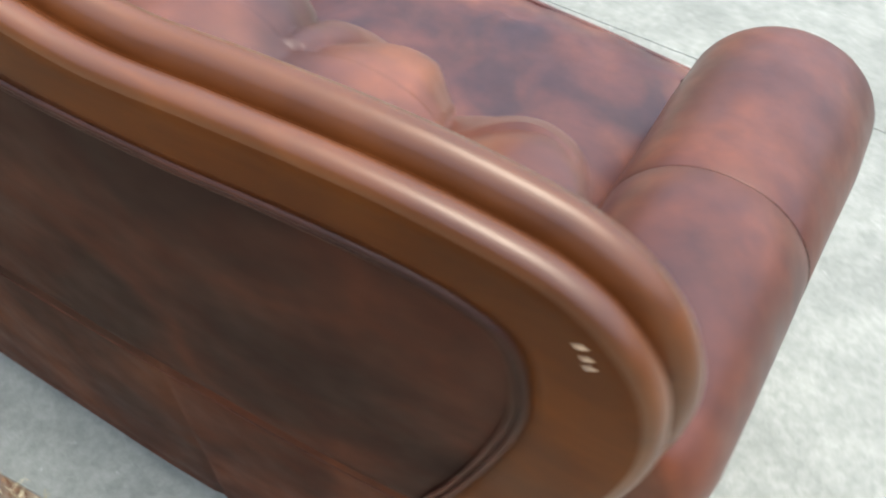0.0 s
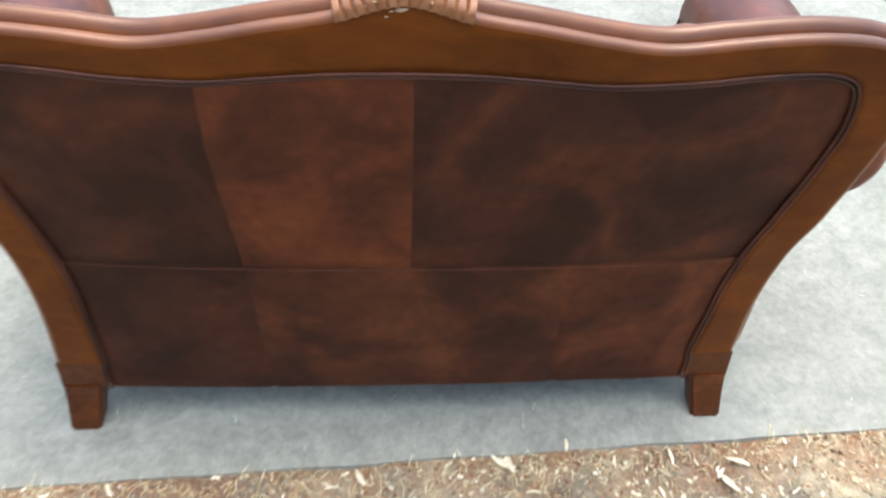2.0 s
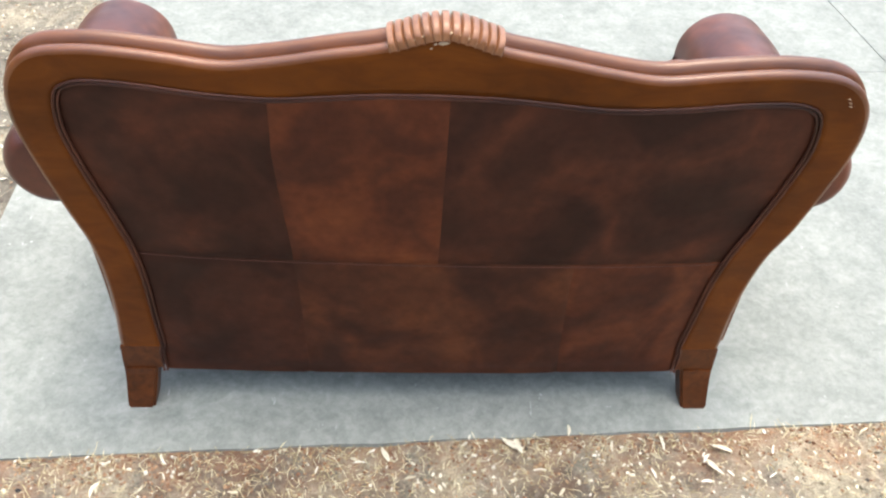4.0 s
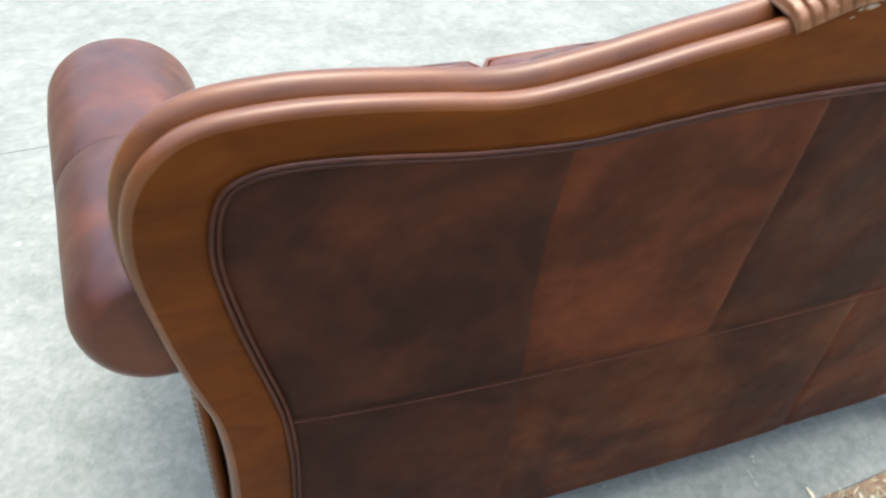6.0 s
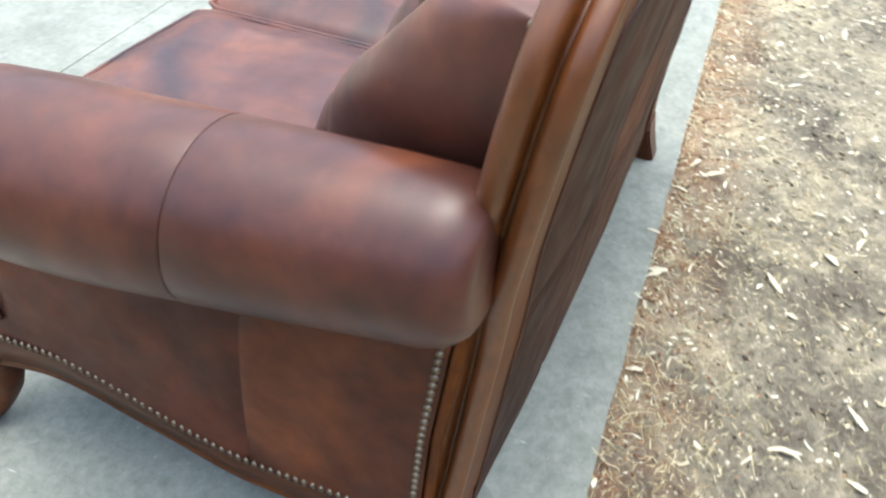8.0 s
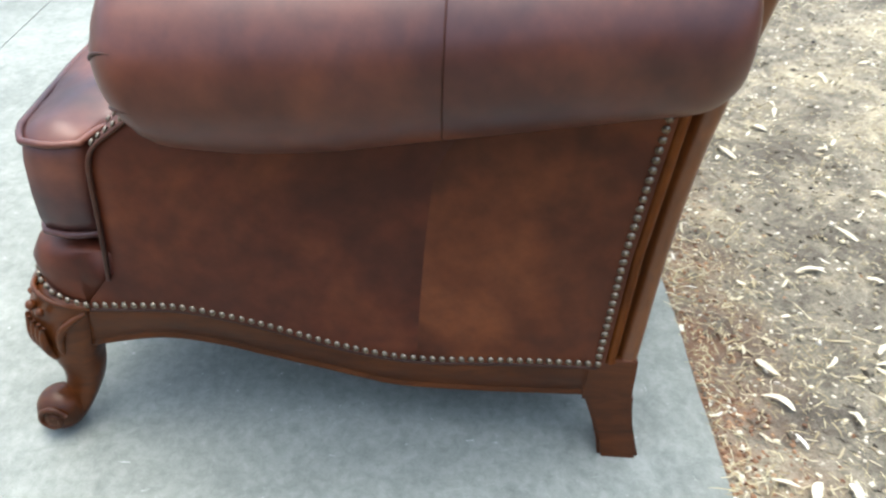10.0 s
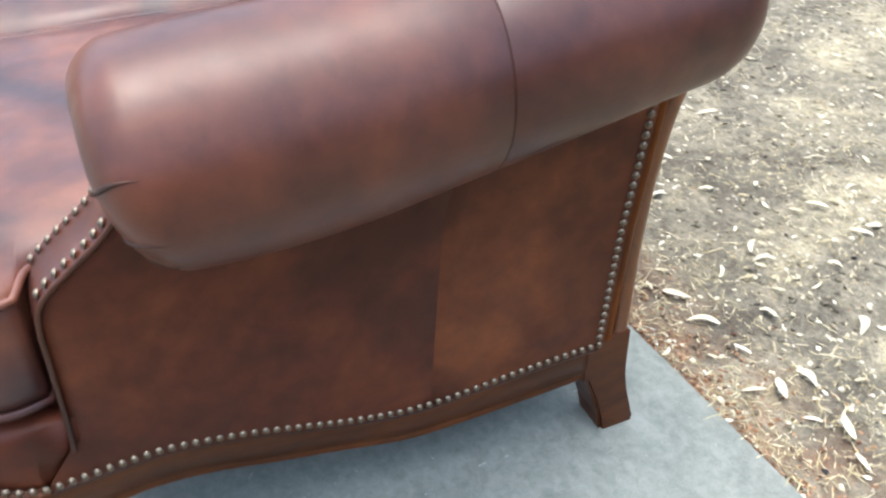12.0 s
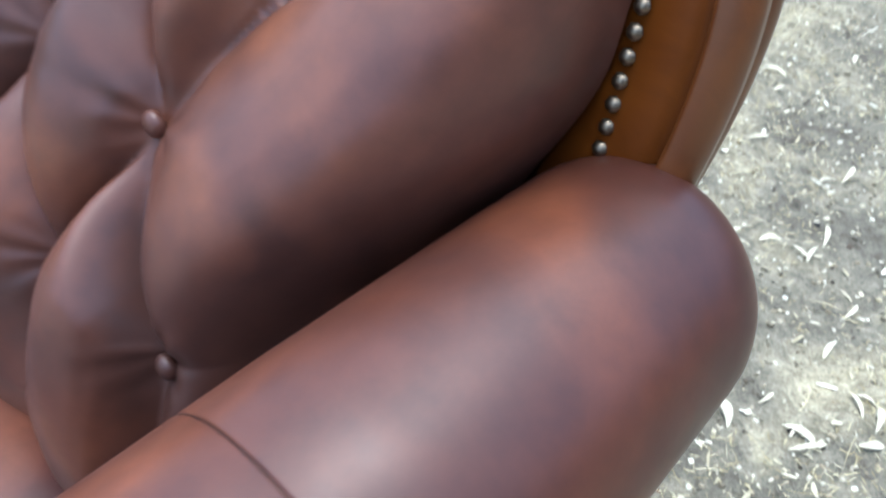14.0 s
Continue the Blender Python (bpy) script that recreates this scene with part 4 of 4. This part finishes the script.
    tube("knee_fillet", smooth_line(fillet, 20), 0.0042, WOOD_DARK, leg, sides=8)


for s in (-1, 1):
    front_leg(s)

# ---- upholstery nails ----
bm = bmesh.new()
bmesh.ops.create_uvsphere(bm, u_segments=8, v_segments=6, radius=0.0052)
bmesh.ops.delete(bm, geom=[v for v in bm.verts if v.co.z < -0.0005], context="VERTS")
for v in bm.verts:
    v.co.z *= 0.75
nail_mesh = bpy.data.meshes.new("upholstery_nail")
bm.to_mesh(nail_mesh)
bm.free()
nail_mesh.polygons.foreach_set("use_smooth", [True] * len(nail_mesh.polygons))
nail_mesh.materials.append(NAIL)


def nail_row(pts, normal, spacing=0.0128):
    pts = np.array(pts, float)
    length = np.linalg.norm(np.diff(pts, axis=0), axis=1).sum()
    for p in even(pts, int(length / spacing) + 1):
        ob = new("upholstery_nail", nail_mesh)
        ob.matrix_world = Matrix.Translation(p) @ Vector(normal).to_track_quat("Z", "Y").to_matrix().to_4x4()
        ob.parent = sofa


for s in (-1, 1):
    x = s * (SIDE_X + 0.001) + (ARM_OUT if s > 0 else 0.0)
    nail_row([(x, y, z) for y, z in nail_fine] + [(s * 0.653, 0.774, 0.225), (s * 0.643, 0.801, 0.230), (s * 0.624, 0.824, 0.238), (s * 0.595, 0.836, 0.245)], (s, 0.5, 0))
    nail_row([(x, y, z) for y, z in ((0.080, 0.187), (0.072, 0.35), (0.053, 0.53), (0.050, 0.56))], (s, 0, 0))
    if s < 0:
        nail_row([(s * 0.645, y + 0.004, z) for y, z in FACING[6:] if z > 0.455], (0, 1, 0.35), 0.0118)
        nail_row([(s * 0.588, y + 0.006, z) for y, z in FACING[6:] if z > 0.455], (0, 1, 0.35), 0.0118)
    nail_row([(s * 0.640 + 0.004, float(np.interp(z, EDGE_Z, EDGE_D)) + 0.064, z) for z in np.linspace(0.58, 0.86, 20)], (0, 1, 0.2), 0.0135)

# ---- litter on the soil ----
def bare_place(rng, tight=0.0):
    """A place on the soil, off the slab; tight draws it towards the slab's rear edge."""
    while True:
        if rng.random() < 0.16:
            x, y = rng.uniform(-2.6, -1.14), rng.uniform(-0.4, 2.9)
        else:
            x = rng.uniform(-2.6, 2.4)
            y = -rng.expovariate(1 / tight) if tight else -2.3 * rng.random() ** 1.25
        X, Y_ = on_slab(x, y)
        if (y < -0.004 or x < -1.135) and Y_ > -2.8:
            return X, Y_


def strips(name, mat, count, seed, size, wide, curl, tight=0.0, patchy=False):
    """Many slender curved strips lying about on the soil, as one mesh."""
    rng = random.Random(seed)
    verts, faces = [], []
    for _ in range(count):
        x, y = bare_place(rng, tight)
        while patchy and noise.noise((x * 4.5, y * 4.5, 7.7)) + 0.35 < rng.random() * 0.8:
            x, y = bare_place(rng, tight)
        length, w = rng.uniform(*size), rng.uniform(*wide)
        a, bend = rng.uniform(0, 2 * math.pi), rng.uniform(-curl, curl)
        tilt, lift = rng.uniform(-0.25, 0.25), rng.uniform(0.000, 0.006)
        base = len(verts)
        n = 4
        px, py = x, y
        for k in range(n + 1):
            t = k / n
            an = a + bend * (t - 0.5)
            ww = w * (0.25 + 0.75 * math.sin(math.pi * (0.08 + 0.84 * t))) * 0.5
            gz = soil_height(px, py) + 0.003 + lift + tilt * length * (t - 0.5) * 0.35
            gz = max(gz, soil_height(px, py) + 0.001)
            ox, oy = -math.sin(an) * ww, math.cos(an) * ww
            verts += [(px - ox, py - oy, gz + ww * 0.25), (px, py, gz), (px + ox, py + oy, gz + ww * 0.2)]
            px, py = px + math.cos(an) * length / n, py + math.sin(an) * length / n
        for k in range(n):
            i = base + 3 * k
            faces += [(i, i + 3, i + 4, i + 1), (i + 1, i + 4, i + 5, i + 2)]
    ob = mesh_ob(name, verts, faces, mat, None, smooth=True)
    return ob


def crumbs(name, mat, count, seed, size, tight=0.0):
    """Small angular chips and crumbs, as one mesh."""
    rng = random.Random(seed)
    verts, faces = [], []
    for _ in range(count):
        x, y = bare_place(rng, tight)
        r = rng.uniform(*size)
        a = rng.uniform(0, 6.3)
        lx, ly, lz = r, r * rng.uniform(0.35, 0.9), r * rng.uniform(0.15, 0.4)
        base, z = len(verts), soil_height(x, y) + lz * 0.4
        for sx, sy, sz in ((-1, -0.7, -1), (0.8, -1, -1), (1, 0.8, -1), (-0.8, 1, -1), (-0.7, -0.5, 1), (0.6, -0.8, 0.8), (0.7, 0.5, 1), (-0.5, 0.7, 0.7)):
            u, v = sx * lx * rng.uniform(0.7, 1.1), sy * ly * rng.uniform(0.7, 1.1)
            verts.append((x + u * math.cos(a) - v * math.sin(a), y + u * math.sin(a) + v * math.cos(a), z + sz * lz))
        b = base
        faces += [(b + 4, b + 5, b + 6, b + 7), (b, b + 1, b + 5, b + 4), (b + 1, b + 2, b + 6, b + 5), (b + 2, b + 3, b + 7, b + 6), (b + 3, b, b + 4, b + 7)]
    return mesh_ob(name, verts, faces, mat, None, smooth=False)


tagged(strips("dry_straw", STRAW, 34000, 3, (0.004, 0.020), (0.0007, 0.0020), 0.5, patchy=True), "pale dry grass straw scattered on soil", "straw", kind="stuff")
tagged(strips("long_straw", STRAW, 900, 13, (0.03, 0.07), (0.0010, 0.0022), 0.7), "long yellow grass stalks on soil", "straw", kind="stuff")
tagged(strips("straw_at_edge", STRAW, 5200, 4, (0.006, 0.026), (0.0007, 0.0020), 0.6, 0.10), "yellow dry straw along the slab edge", "straw", kind="stuff")
tagged(crumbs("wood_chips", CHIP, 24000, 5, (0.001, 0.0062)), "pale and dark wood chips and bark bits on soil", "wood chips", kind="stuff")
tagged(crumbs("pale_chips", LEAF, 4200, 15, (0.002, 0.0075)), "pale flat flakes of bark and leaf on soil", "wood chips", kind="stuff")
tagged(crumbs("charcoal_bits", CHARCOAL, 320, 16, (0.003, 0.009)), "black and dark brown twigs and charcoal bits", "charcoal", kind="stuff")
tagged(crumbs("soil_crumbs", SOIL, 6000, 6, (0.002, 0.010)), "grey-brown crumbs of dry soil", "soil", kind="stuff")
tagged(crumbs("bark_crumbs", REDSOIL, 9000, 7, (0.001, 0.0055), 0.055), "red-brown bark crumbs along the slab edge", "bark", kind="stuff")
tagged(strips("leaf_litter", LEAF, 1500, 8, (0.010, 0.032), (0.004, 0.009), 0.9), "small pale dry leaves scattered on soil", "leaves", kind="stuff")


def leaf_mesh(seed):
    rng = random.Random(seed)
    length, wide, bend = rng.uniform(0.045, 0.075), rng.uniform(0.009, 0.015), rng.uniform(-1.1, 1.1)
    verts, faces, n = [], [], 9
    px, py = -length / 2, 0.0
    for k in range(n + 1):
        t = k / n
        an = bend * (t - 0.5)
        w = wide * math.sin(math.pi * min(1, 0.04 + 0.96 * t ** 0.8)) ** 0.9 * 0.5 + 0.0004
        z = 0.006 * math.sin(math.pi * t) + 0.004 * t
        ox, oy = -math.sin(an) * w, math.cos(an) * w
        verts += [(px - ox, py - oy, z + w * 0.35), (px, py, z), (px + ox, py + oy, z + w * 0.3)]
        px, py = px + math.cos(an) * length / n, py + math.sin(an) * length / n
    for k in range(n):
        i = 3 * k
        faces += [(i, i + 3, i + 4, i + 1), (i + 1, i + 4, i + 5, i + 2)]
    return verts, faces


leaf_kinds = []
for k in range(6):
    v, f = leaf_mesh(40 + k)
    ob = mesh_ob("fallen_leaf", v, f, LEAF)
    leaf_kinds.append(ob)
rng = random.Random(12)
spots = [(0.199, -0.088), (0.296, -0.331), (-0.016, -0.509), (-0.695, -0.296), (-0.516, -0.238), (-0.794, -0.293), (-0.63, -0.472), (-0.3, -1.62), (-0.49, -1.17), (0.436, -0.437), (0.649, -0.146), (0.674, -0.095)]
while len(spots) < 130:
    spots.append(bare_place(rng))
while len(spots) < 168:
    spots.append((rng.gauss(-0.68, 0.28), rng.uniform(-1.15, -0.2)))
for k, (x, y) in enumerate(spots):
    m = pose(x, y, soil_height(x, y) + 0.004, rng.uniform(-14, 14), rng.uniform(-12, 12), rng.uniform(0, 360))
    if k >= 12:
        m = m @ Matrix.Scale(rng.uniform(0.5, 1.05), 4)
    if k < 6:
        ob = leaf_kinds[k]
        ob.matrix_world = m
    else:
        ob = copy_thing(leaf_kinds[k % 6], m)
    tagged(ob, "pale dry curled gum leaf on soil", "leaf", "fallen leaves")
